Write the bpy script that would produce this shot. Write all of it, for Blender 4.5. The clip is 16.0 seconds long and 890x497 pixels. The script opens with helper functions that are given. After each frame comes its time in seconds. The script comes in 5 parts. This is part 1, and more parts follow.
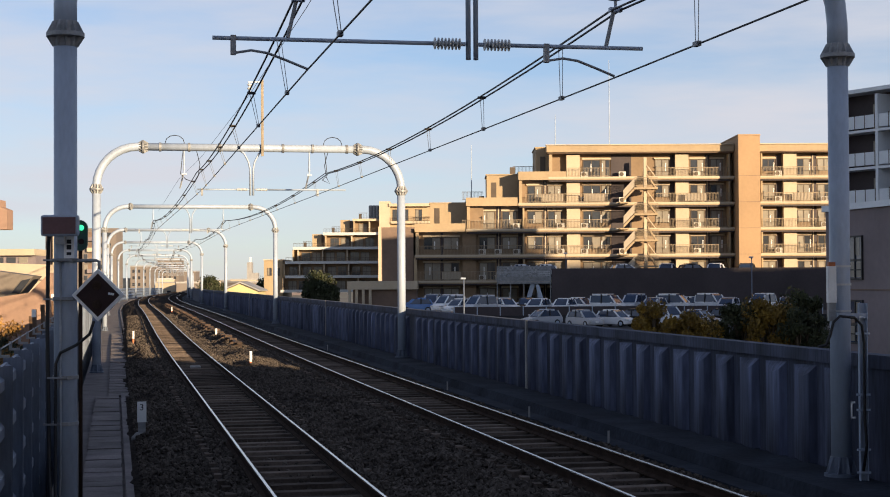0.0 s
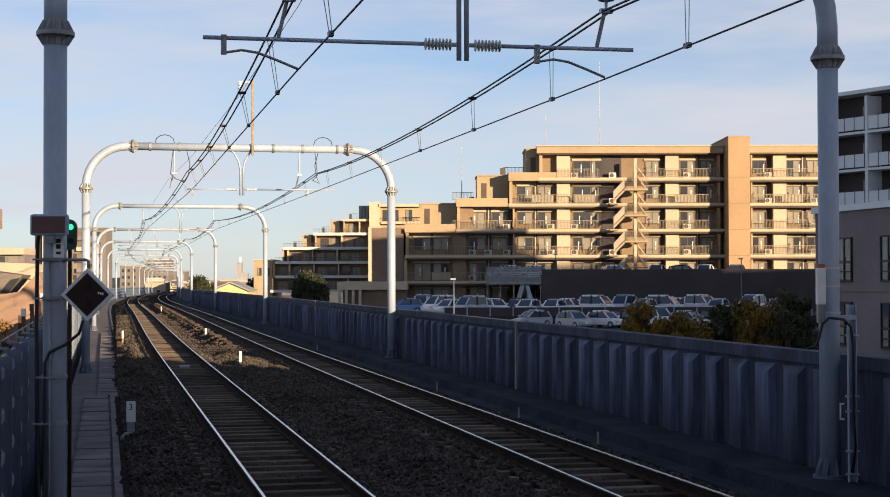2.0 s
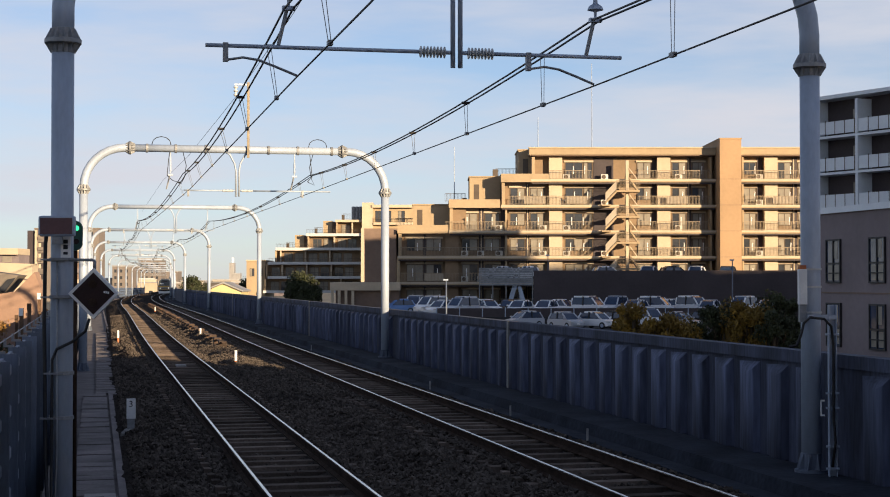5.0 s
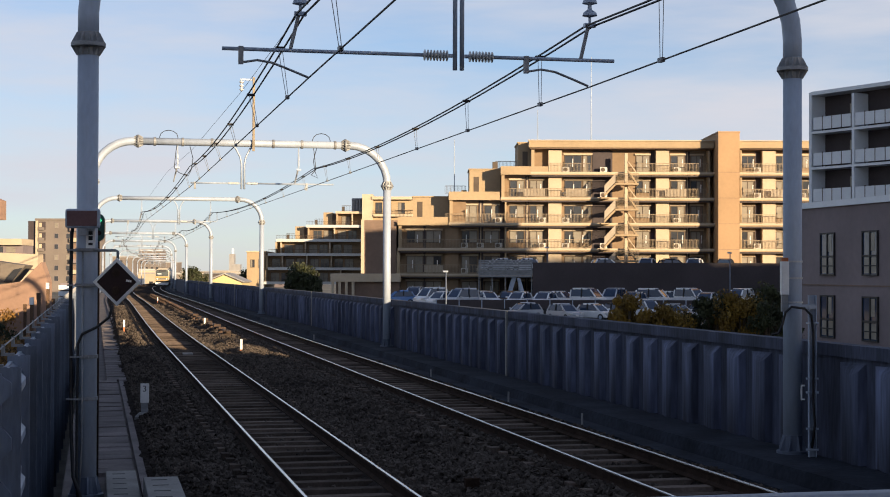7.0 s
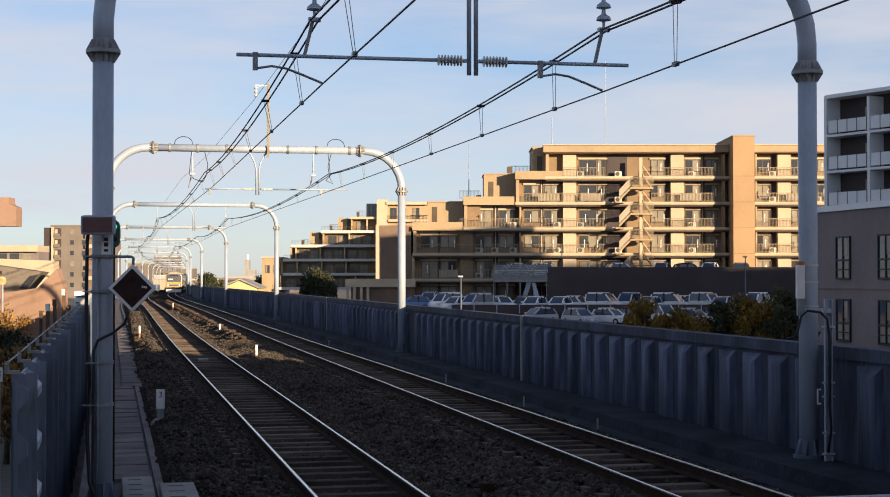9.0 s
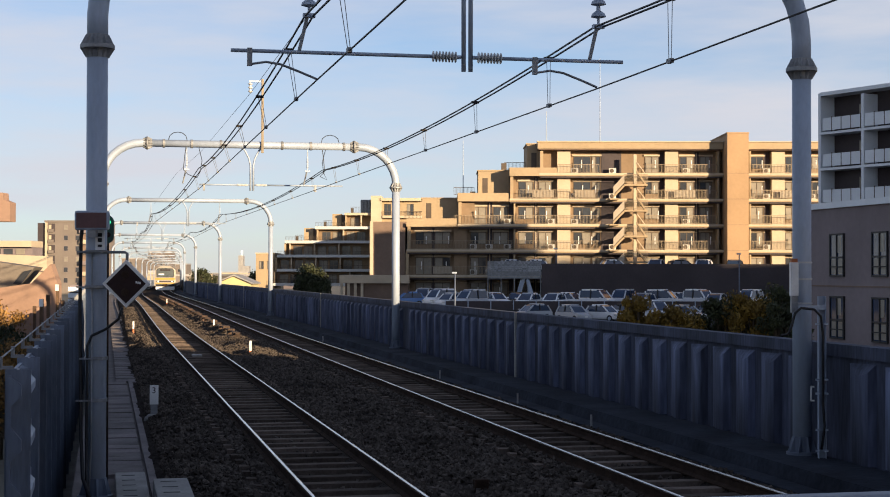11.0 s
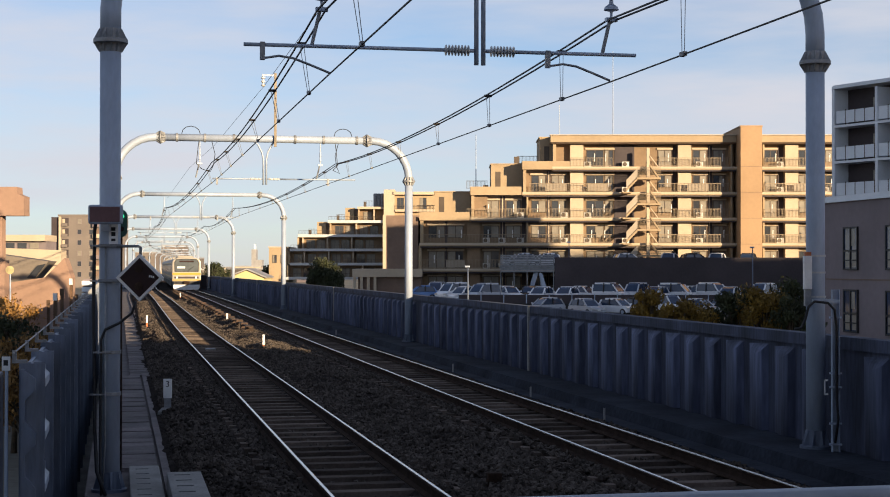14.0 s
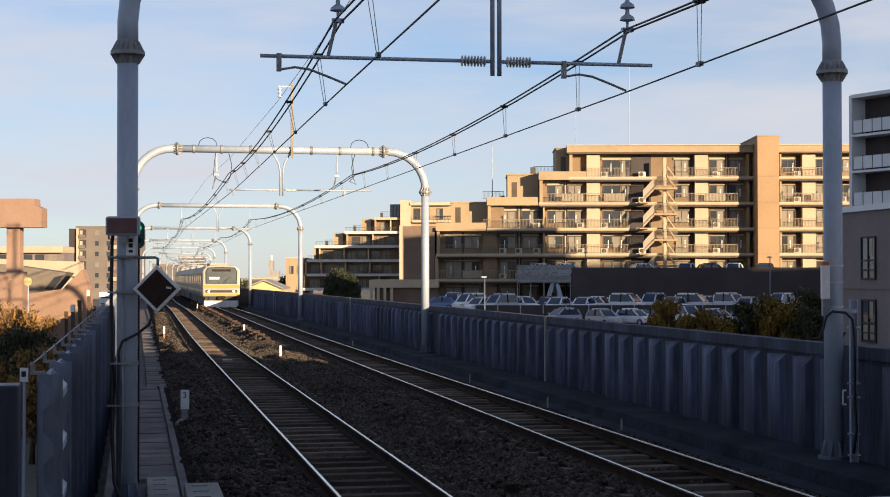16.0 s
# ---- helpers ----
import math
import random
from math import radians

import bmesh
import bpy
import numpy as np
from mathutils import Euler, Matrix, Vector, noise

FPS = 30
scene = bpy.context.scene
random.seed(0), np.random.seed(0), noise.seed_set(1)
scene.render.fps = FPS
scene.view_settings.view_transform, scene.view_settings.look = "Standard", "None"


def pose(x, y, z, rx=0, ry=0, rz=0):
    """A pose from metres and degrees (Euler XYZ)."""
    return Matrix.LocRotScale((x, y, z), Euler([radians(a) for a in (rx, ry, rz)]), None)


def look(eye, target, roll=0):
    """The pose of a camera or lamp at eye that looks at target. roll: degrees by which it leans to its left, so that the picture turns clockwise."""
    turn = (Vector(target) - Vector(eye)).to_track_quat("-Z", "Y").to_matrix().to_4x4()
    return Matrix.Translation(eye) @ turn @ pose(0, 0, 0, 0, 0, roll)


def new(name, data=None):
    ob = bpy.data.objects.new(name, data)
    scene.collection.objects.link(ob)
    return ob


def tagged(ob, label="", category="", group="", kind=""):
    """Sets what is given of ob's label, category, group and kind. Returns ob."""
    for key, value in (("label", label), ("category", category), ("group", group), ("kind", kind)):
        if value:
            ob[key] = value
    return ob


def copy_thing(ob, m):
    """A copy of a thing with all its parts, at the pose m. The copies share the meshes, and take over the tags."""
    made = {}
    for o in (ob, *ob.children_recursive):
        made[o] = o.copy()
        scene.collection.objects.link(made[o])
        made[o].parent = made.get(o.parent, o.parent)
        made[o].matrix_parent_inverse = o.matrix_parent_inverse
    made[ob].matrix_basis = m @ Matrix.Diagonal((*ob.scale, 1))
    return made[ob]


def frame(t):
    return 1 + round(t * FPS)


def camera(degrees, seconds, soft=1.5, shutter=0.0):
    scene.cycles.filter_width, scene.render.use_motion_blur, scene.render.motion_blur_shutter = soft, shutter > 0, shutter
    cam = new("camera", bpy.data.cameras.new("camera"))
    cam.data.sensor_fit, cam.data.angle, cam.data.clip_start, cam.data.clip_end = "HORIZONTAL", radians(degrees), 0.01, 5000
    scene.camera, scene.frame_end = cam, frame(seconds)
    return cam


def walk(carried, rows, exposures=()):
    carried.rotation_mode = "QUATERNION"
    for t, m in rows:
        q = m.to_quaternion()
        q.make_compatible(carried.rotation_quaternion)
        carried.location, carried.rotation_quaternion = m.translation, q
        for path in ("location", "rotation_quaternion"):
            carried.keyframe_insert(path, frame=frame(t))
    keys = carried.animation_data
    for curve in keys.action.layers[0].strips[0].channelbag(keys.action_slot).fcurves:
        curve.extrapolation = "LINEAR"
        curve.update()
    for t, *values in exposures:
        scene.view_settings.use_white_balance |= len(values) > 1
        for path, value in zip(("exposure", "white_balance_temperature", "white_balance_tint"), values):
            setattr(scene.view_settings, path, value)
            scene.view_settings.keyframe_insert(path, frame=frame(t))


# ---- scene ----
cam = camera(32.4, 16.0, soft=1.0)
# seconds, eye x y z, yaw, pitch, roll; y runs along the track, rail heads lie at z = 0
ROWS = [
    (0, 0.422, 1.645, 2.303, -12.169, 1.109, 0.313),
    (0.5, 0.422, 1.645, 2.303, -12.257, 0.971, 0.382),
    (1, 0.422, 1.645, 2.303, -12.476, 0.809, 0.232),
    (1.5, 0.422, 1.645, 2.303, -12.667, 1.057, 0.229),
    (2, 0.422, 1.645, 2.303, -12.545, 1.127, 0.136),
    (2.5, 0.422, 1.645, 2.303, -12.737, 1.297, 0.036),
    (3, 0.422, 1.645, 2.303, -12.835, 1.340, 0.152),
    (3.5, 0.422, 1.645, 2.303, -12.904, 1.363, 0.091),
    (4, 0.422, 1.645, 2.303, -12.902, 1.218, 0.113),
    (6.5, 0.000, 0.000, 2.277, -12.719, 1.113, -0.133),
    (7, 0.000, 0.000, 2.277, -12.851, 0.855, -0.160),
    (7.5, 0.000, 0.000, 2.277, -12.754, 0.716, -0.114),
    (8, 0.000, 0.000, 2.277, -12.571, 0.974, -0.128),
    (8.5, 0.000, 0.000, 2.277, -12.054, 0.829, 0.117),
    (9, 0.000, 0.000, 2.277, -12.296, 1.043, 0.043),
    (9.5, 0.000, 0.000, 2.277, -12.467, 0.980, 0.039),
    (12, 0.000, 0.000, 2.277, -12.517, 0.768, -0.149),
    (12.5, 0.000, 0.000, 2.277, -12.490, 0.488, 0.000),
    (13, 0.000, 0.000, 2.277, -12.372, 0.440, 0.062),
    (13.5, 0.000, 0.000, 2.277, -12.141, 0.718, -0.031),
    (14, 0.000, 0.000, 2.277, -12.035, 0.670, -0.043),
    (14.5, 0.000, 0.000, 2.277, -11.981, 0.396, -0.096),
    (15, 0.000, 0.000, 2.277, -11.832, 0.834, -0.075),
    (15.5, 0.000, 0.000, 2.277, -11.630, 0.969, 0.039),
    (16, 0.000, 0.000, 2.277, -11.413, 1.067, 0.082),
]
walk(cam, [(t, pose(x, y, z, 90 + pitch, roll, yaw)) for t, x, y, z, yaw, pitch, roll in ROWS],
     [(0, 0.88, 6500, 16), (16, 0.88, 6500, 16)])

# ---- light ----
SUN_AZ, SUN_EL = 155.0, 9.0
world = bpy.data.worlds.new("evening_sky")
scene.world = world
world.use_nodes = True
wn, wl = world.node_tree.nodes, world.node_tree.links
sky = wn.new("ShaderNodeTexSky")
sky.sky_type = "NISHITA"
sky.sun_disc = False
sky.sun_elevation, sky.sun_rotation = radians(SUN_EL), radians(SUN_AZ)
sky.air_density, sky.dust_density, sky.ozone_density = 0.75, 0.3, 2.5
wtc = wn.new("ShaderNodeTexCoord")
wmap = wn.new("ShaderNodeMapping")
wmap.inputs["Scale"].default_value = (1.6, 1.6, 9.0)
wnoise = wn.new("ShaderNodeTexNoise")
wnoise.inputs["Scale"].default_value = 2.2
wnoise.inputs["Detail"].default_value = 6
wnoise.inputs["Roughness"].default_value = 0.55
wramp = wn.new("ShaderNodeValToRGB")
wramp.color_ramp.elements[0].position, wramp.color_ramp.elements[0].color = 0.32, (0.22, 0.22, 0.22, 1)
wramp.color_ramp.elements[1].position, wramp.color_ramp.elements[1].color = 0.66, (0.95, 0.95, 0.95, 1)
wmix = wn.new("ShaderNodeMixRGB")
wmix.inputs[2].default_value = (4.32, 4.50, 4.76, 1)
wl.new(wtc.outputs["Generated"], wmap.inputs[0])
wl.new(wmap.outputs[0], wnoise.inputs["Vector"])
wl.new(wnoise.outputs["Fac"], wramp.inputs[0])
# the haze and thin cloud thin out towards the zenith
wsep = wn.new("ShaderNodeSeparateXYZ")
wthin = wn.new("ShaderNodeMapRange")
wthin.inputs[1].default_value, wthin.inputs[2].default_value = 0.18, 0.6
wthin.inputs[3].default_value, wthin.inputs[4].default_value = 1.0, 0.3
wcover = wn.new("ShaderNodeMath")
wcover.operation = "MULTIPLY"
wl.new(wtc.outputs["Generated"], wsep.inputs[0])
wl.new(wsep.outputs[2], wthin.inputs[0])
wl.new(wramp.outputs[0], wcover.inputs[0])
wl.new(wthin.outputs[0], wcover.inputs[1])
wl.new(wcover.outputs[0], wmix.inputs[0])
wl.new(sky.outputs[0], wmix.inputs[1])
wl.new(wmix.outputs[0], wn["Background"].inputs[0])
wn["Background"].inputs[1].default_value = 0.085
sun_data = bpy.data.lights.new("sun", "SUN")
sun_data.energy, sun_data.angle, sun_data.color = 5.0, radians(0.5), (1.0, 0.78, 0.48)
sun_dir = Vector((math.sin(radians(SUN_AZ)) * math.cos(radians(SUN_EL)), math.cos(radians(SUN_AZ)) * math.cos(radians(SUN_EL)), math.sin(radians(SUN_EL))))
sun = new("sun", sun_data)
sun.matrix_basis = look(sun_dir * 200, (0, 0, 0))


# ---- materials ----
def mat(name, color, rough=0.7, metal=0.0, scale=3.0, amount=0.25, fine=40.0, bump=0.15, spread=0.0, streak=1.0, spec=0.5, depth=0.02):
    """A painted or mineral surface: colour that varies at two scales, with fine relief."""
    m = bpy.data.materials.new(name)
    m.use_nodes = True
    n, l = m.node_tree.nodes, m.node_tree.links
    b = n["Principled BSDF"]
    b.inputs["Roughness"].default_value, b.inputs["Metallic"].default_value = rough, metal
    b.inputs["Specular IOR Level"].default_value = spec
    tc = n.new("ShaderNodeTexCoord")
    mp = n.new("ShaderNodeMapping")
    mp.inputs["Scale"].default_value = (1, 1, 1 / streak)
    l.new(tc.outputs["Object"], mp.inputs[0])
    if spread:
        info = n.new("ShaderNodeObjectInfo")
        far = n.new("ShaderNodeMath")
        far.operation = "MULTIPLY"
        far.inputs[1].default_value = 37.0
        l.new(info.outputs["Random"], far.inputs[0])
        l.new(far.outputs[0], mp.inputs["Location"])
    big, small = n.new("ShaderNodeTexNoise"), n.new("ShaderNodeTexNoise")
    for tex, s, d in ((big, scale, 5), (small, fine, 3)):
        tex.inputs["Scale"].default_value, tex.inputs["Detail"].default_value = s, d
        l.new(mp.outputs[0], tex.inputs["Vector"])
    ramp = n.new("ShaderNodeValToRGB")
    lo, hi = ramp.color_ramp.elements
    lo.position, hi.position = 0.3, 0.7
    lo.color = (*[c * (1 - amount) for c in color], 1)
    hi.color = (*[min(1, c * (1 + amount * 0.7)) for c in color], 1)
    l.new(big.outputs["Fac"], ramp.inputs[0])
    mul = n.new("ShaderNodeMixRGB")
    mul.blend_type = "MULTIPLY"
    mul.inputs[0].default_value = min(1, amount * 1.6)
    l.new(ramp.outputs[0], mul.inputs[1])
    l.new(small.outputs["Fac"], mul.inputs[2])
    gain = n.new("ShaderNodeMixRGB")
    gain.blend_type = "MULTIPLY"
    gain.inputs[0].default_value = 1
    gain.inputs[2].default_value = (*[1 + 0.9 * min(1, amount * 1.6) * 0.5] * 3, 1)
    l.new(mul.outputs[0], gain.inputs[1])
    out = gain.outputs[0]
    if spread:
        mr = n.new("ShaderNodeMapRange")
        mr.inputs[3].default_value, mr.inputs[4].default_value = 1 - spread, 1 + spread
        l.new(info.outputs["Random"], mr.inputs[0])
        vary = n.new("ShaderNodeMixRGB")
        vary.blend_type = "MULTIPLY"
        vary.inputs[0].default_value = 1
        l.new(out, vary.inputs[1])
        l.new(mr.outputs[0], vary.inputs[2])
        out = vary.outputs[0]
    l.new(out, b.inputs["Base Color"])
    if bump:
        bp = n.new("ShaderNodeBump")
        bp.inputs["Strength"].default_value = bump
        bp.inputs["Distance"].default_value = depth
        l.new(small.outputs["Fac"], bp.inputs["Height"])
        l.new(bp.outputs[0], b.inputs["Normal"])
    return m


def glow(name, color, strength):
    m = bpy.data.materials.new(name)
    m.use_nodes = True
    b = m.node_tree.nodes["Principled BSDF"]
    b.inputs["Base Color"].default_value = (*color, 1)
    b.inputs["Emission Color"].default_value = (*color, 1)
    b.inputs["Emission Strength"].default_value = strength
    return m


M_BALLAST = mat("ballast", (0.067, 0.057, 0.051), 0.95, 0, 1.2, 0.35, 16, 1.0, depth=0.15, spec=0.0)
M_SLEEPER = mat("sleeper_concrete", (0.133, 0.103, 0.084), 0.9, 0, 3, 0.35, 30, 0.4, 0.45, spec=0.03)
M_RAIL = mat("rail_steel", (0.62, 0.60, 0.58), 0.25, 1.0, 4, 0.12, 60, 0.03)
M_RAILSIDE = mat("rail_rust", (0.047, 0.030, 0.022), 0.9, 0.0, 6, 0.35, 50, 0.3, spec=0.05)
# one concrete as a lit and a shaded copy; the streaks are weathering
M_RIB = mat("lit_rib_concrete", (0.120, 0.144, 0.228), 0.9, 0, 2.2, 0.55, 14, 0.4, 0.16, 7.0)
M_WALLCON = mat("weathered_shaded_concrete", (0.059, 0.071, 0.115), 0.9, 0, 2.4, 0.55, 18, 0.4, 0.0, 6.0)
M_TROUGH = mat("dirty_concrete", (0.170, 0.145, 0.143), 0.9, 0, 1.5, 0.4, 25, 0.4, 0.2)
# the wall foot's bluish shade is put into this dark concrete colour
M_LEDGE = mat("shaded_ledge_concrete", (0.034, 0.041, 0.056), 0.95, 0, 1.0, 0.45, 12, 0.4, spec=0.1)
M_CONCRETE = mat("concrete", (0.30, 0.29, 0.27), 0.9, 0, 1.5, 0.3, 25, 0.4, 0.1)
M_GALV = mat("galvanised_steel", (0.375, 0.44, 0.535), 0.45, 0.05, 2.0, 0.16, 25, 0.08, 0, 3.0)
M_GALVDARK = mat("aged_galvanised_steel", (0.28, 0.29, 0.30), 0.55, 0.3, 3.0, 0.3, 30, 0.1)
M_FENCE = mat("blue_grey_steel_sheet", (0.19, 0.238, 0.325), 0.5, 0.2, 1.5, 0.25, 30, 0.08, 0.4, 6.0)
M_POST = mat("dark_blue_grey_steel", (0.138, 0.17, 0.228), 0.5, 0.2, 1.5, 0.3, 30, 0.08, 0.3, 6.0)
M_NAVY = mat("navy_enamel", (0.032, 0.042, 0.072), 0.5, 0.1, 1.5, 0.25, 30, 0.05)
M_BLACK = mat("black_rubber", (0.012, 0.012, 0.014), 0.6, 0, 4, 0.3, 40, 0.1)
M_WIRE = mat("dark_copper_wire", (0.035, 0.032, 0.032), 0.6, 0.5, 4, 0.3, 40, 0.0)
M_PORCELAIN = mat("porcelain", (0.55, 0.56, 0.55), 0.3, 0, 6, 0.1, 30, 0.0)
M_WHITE = mat("white_paint", (0.78, 0.78, 0.76), 0.5, 0, 4, 0.1, 30, 0.05)
M_DISPLAY = mat("dark_display_glass", (0.035, 0.018, 0.016), 0.25, 0, 4, 0.2, 30, 0.0)
M_SIGNAL = mat("dark_green_enamel", (0.02, 0.07, 0.055), 0.4, 0, 4, 0.2, 30, 0.0)
M_MAROON = mat("maroon_screen", (0.16, 0.085, 0.085), 0.35, 0, 4, 0.2, 30, 0.0)
M_ORANGE = mat("orange_paint", (0.55, 0.16, 0.05), 0.6, 0, 5, 0.25, 30, 0.1)
M_WOOD = mat("brown_timber", (0.13, 0.075, 0.042), 0.85, 0, 3, 0.4, 25, 0.4, 0.2)
M_RACK = mat("rusty_brown_casing", (0.085, 0.052, 0.034), 0.85, 0, 3, 0.45, 25, 0.4, 0.25)
M_BOARD = mat("weathered_board", (0.30, 0.25, 0.18), 0.9, 0, 2, 0.3, 12, 0.3, 0.2)
M_BLOCK = mat("grey_tan_tile", (0.188, 0.160, 0.140), 0.8, 0, 0.2, 0.12, 2.0, 0.1)
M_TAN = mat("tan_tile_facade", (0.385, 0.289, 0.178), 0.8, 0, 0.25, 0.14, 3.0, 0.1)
# tan tile darkened: balcony recess shade is put into the colour
M_TANWALL = mat("recess_toned_tan_tile", (0.244, 0.167, 0.100), 0.8, 0, 0.3, 0.16, 3.0, 0.1)
M_TAN2 = mat("orange_tan_tile_facade", (0.370, 0.240, 0.133), 0.8, 0, 0.25, 0.12, 3.0, 0.1)
M_CREAM = mat("cream_render", (0.504, 0.418, 0.302), 0.8, 0, 0.4, 0.1, 4.0, 0.1)
M_BROWN = mat("brown_tile_facade", (0.200, 0.136, 0.100), 0.8, 0, 0.3, 0.2, 3.0, 0.1)
M_GREYWALL = mat("grey_brown_render", (0.228, 0.188, 0.192), 0.85, 0, 0.3, 0.14, 3.0, 0.1)
# brown cladding; also the colour for shade under slabs and in recesses
M_DARKWALL = mat("dark_cladding_and_shade", (0.055, 0.042, 0.045), 0.7, 0, 0.3, 0.25, 4.0, 0.1)
M_PALE = mat("pale_grey_panel", (0.682, 0.726, 0.770), 0.4, 0, 0.5, 0.08, 6.0, 0.03)
M_SALMON = mat("salmon_render", (0.335, 0.215, 0.156), 0.85, 0, 0.5, 0.15, 6.0, 0.1)
M_ROOF = mat("grey_sheet_roof", (0.336, 0.328, 0.320), 0.6, 0.1, 0.6, 0.18, 8.0, 0.1)
M_HOUSEROOF = mat("brown_grey_roof", (0.20, 0.17, 0.14), 0.8, 0, 0.6, 0.18, 8.0, 0.1)
M_YELLOW = mat("pale_yellow_render", (0.576, 0.480, 0.240), 0.8, 0, 0.3, 0.1, 4.0, 0.1)
M_GLASS = mat("window_glass", (0.045, 0.05, 0.06), 0.08, 0, 0.5, 0.2, 4.0, 0.0)
# curtain colour that also paints in the sun's reflection on panes
M_CURTAINSHEEN = mat("curtain_and_sun_sheen", (0.255, 0.230, 0.187), 0.35, 0, 0.7, 0.2, 5.0, 0.0)
# the sky's reflection is put into the blue base colour
M_CARGLASS = mat("sky_tinted_glass", (0.03, 0.052, 0.10), 0.05, 0, 0.5, 0.2, 4.0, 0.0, spec=0.6)
M_PANEL = mat("smoked_balcony_panel", (0.38, 0.32, 0.24), 0.4, 0, 0.8, 0.12, 6, 0.0)
M_RAILING = mat("bronze_railing", (0.288, 0.224, 0.148), 0.5, 0.2, 1, 0.15, 10, 0.0)
M_FRAME = mat("bronze_window_frame", (0.10, 0.075, 0.055), 0.5, 0.3, 1, 0.15, 10, 0.0)
M_ASPHALT = mat("asphalt", (0.035, 0.035, 0.038), 0.95, 0, 0.3, 0.25, 12, 0.4)
M_EARTH = mat("town_ground", (0.16, 0.15, 0.12), 0.95, 0, 0.05, 0.4, 3, 0.3)
M_BARK = mat("bark", (0.10, 0.075, 0.05), 0.95, 0, 5, 0.35, 30, 0.6)
M_LEAF = mat("green_leaves", (0.042, 0.052, 0.016), 0.7, 0, 1.6, 0.55, 9, 0.0)
M_LEAFY = mat("yellowing_leaves", (0.23, 0.14, 0.015), 0.7, 0, 1.2, 0.6, 9, 0.0)
M_LEAFO = mat("autumn_leaves", (0.36, 0.19, 0.045), 0.7, 0, 1.2, 0.6, 9, 0.0)
M_TRAIN = mat("train_silver_panel", (0.36, 0.33, 0.275), 0.35, 0.2, 1, 0.08, 10, 0.0)
M_TRAINY = mat("train_yellow_band", (0.50, 0.28, 0.03), 0.4, 0, 1, 0.08, 10, 0.0)
# stainless steel darkened: the train side's shade is in this colour
M_STEEL = mat("shaded_stainless_side", (0.15, 0.13, 0.115), 0.45, 0.6, 1, 0.1, 10, 0.0)
M_SCREEN = mat("train_windscreen", (0.10, 0.115, 0.12), 0.06, 0, 1, 0.2, 5, 0.0)
M_LAMP = glow("headlamp", (1.0, 0.93, 0.75), 1.2)
M_GREEN = glow("green_signal", (0.05, 1.0, 0.45), 0.6)
M_ACUNIT = mat("air_conditioner_white", (0.595, 0.578, 0.527), 0.5, 0, 2, 0.12, 10, 0.0)


# ---- building blocks ----
def box(bm, x0, x1, y0, y1, z0, z1):
    v = [bm.verts.new((x, y, z)) for x in (x0, x1) for y in (y0, y1) for z in (z0, z1)]
    for f in ((0, 1, 3, 2), (4, 6, 7, 5), (0, 4, 5, 1), (2, 3, 7, 6), (0, 2, 6, 4), (1, 5, 7, 3)):
        bm.faces.new([v[i] for i in f])
    return v


def tube(bm, pts, r, n=8, r1=None, caps=True):
    """A round bar through the points; the radius runs from r to r1."""
    pts = [Vector(p) for p in pts]
    rings = []
    side = None
    for i, p in enumerate(pts):
        d = (pts[min(i + 1, len(pts) - 1)] - pts[max(i - 1, 0)]).normalized()
        if side is None:
            side = d.cross(Vector((0, 0, 1)))
            if side.length < 0.05:
                side = d.cross(Vector((0, 1, 0)))
        else:
            side = side - d * side.dot(d)
        side.normalize()
        up = side.cross(d).normalized()
        rr = r if r1 is None else r + (r1 - r) * i / (len(pts) - 1)
        rings.append([bm.verts.new(p + rr * (math.cos(2 * math.pi * k / n) * side + math.sin(2 * math.pi * k / n) * up)) for k in range(n)])
    for a, b in zip(rings, rings[1:]):
        for k in range(n):
            f = bm.faces.new((a[k], a[(k + 1) % n], b[(k + 1) % n], b[k]))
            f.smooth = n > 6
    if caps:
        bm.faces.new(rings[0])
        bm.faces.new(rings[-1][::-1])


def lathe(bm, profile, n=14, m=None):
    """Turns (radius, height) pairs round the z axis, then moves them by m."""
    m = m or Matrix()
    rings = [[bm.verts.new(m @ Vector((r * math.cos(2 * math.pi * k / n), r * math.sin(2 * math.pi * k / n), z))) for k in range(n)] for r, z in profile]
    for a, b in zip(rings, rings[1:]):
        for k in range(n):
            bm.faces.new((a[k], a[(k + 1) % n], b[(k + 1) % n], b[k]))
    bm.faces.new(rings[0][::-1])
    bm.faces.new(rings[-1])


def prism(bm, outline, y0, y1):
    """An outline in x and z, drawn out from y0 to y1."""
    a = [bm.verts.new((x, y0, z)) for x, z in outline]
    b = [bm.verts.new((x, y1, z)) for x, z in outline]
    n = len(outline)
    bm.faces.new(a[::-1])
    bm.faces.new(b)
    for i in range(n):
        bm.faces.new((a[i], a[(i + 1) % n], b[(i + 1) % n], b[i]))


def mesh_of(name, bm, material, bevel=0.0):
    if bevel:
        bmesh.ops.bevel(bm, geom=list(bm.edges), offset=bevel, segments=2, affect="EDGES", profile=0.6)
    bmesh.ops.recalc_face_normals(bm, faces=bm.faces)
    me = bpy.data.meshes.new(name)
    bm.to_mesh(me)
    bm.free()
    me.materials.append(material)
    return me


def part(name, bm, material, parent=None, label="", bevel=0.0, m=None):
    ob = new(name, mesh_of(name, bm, material, bevel))
    if parent is not None:
        ob.parent = parent
    if m is not None:
        ob.matrix_basis = m
    if label:
        ob["label"] = label
    return ob


def bmnew():
    return bmesh.new()


def boxes(*rows):
    bm = bmesh.new()
    for r in rows:
        box(bm, *r)
    return bm


def thing(name, label, category, group="", m=None, kind=""):
    ob = new(name)
    if m is not None:
        ob.matrix_basis = m
    return tagged(ob, label, category, group, kind)


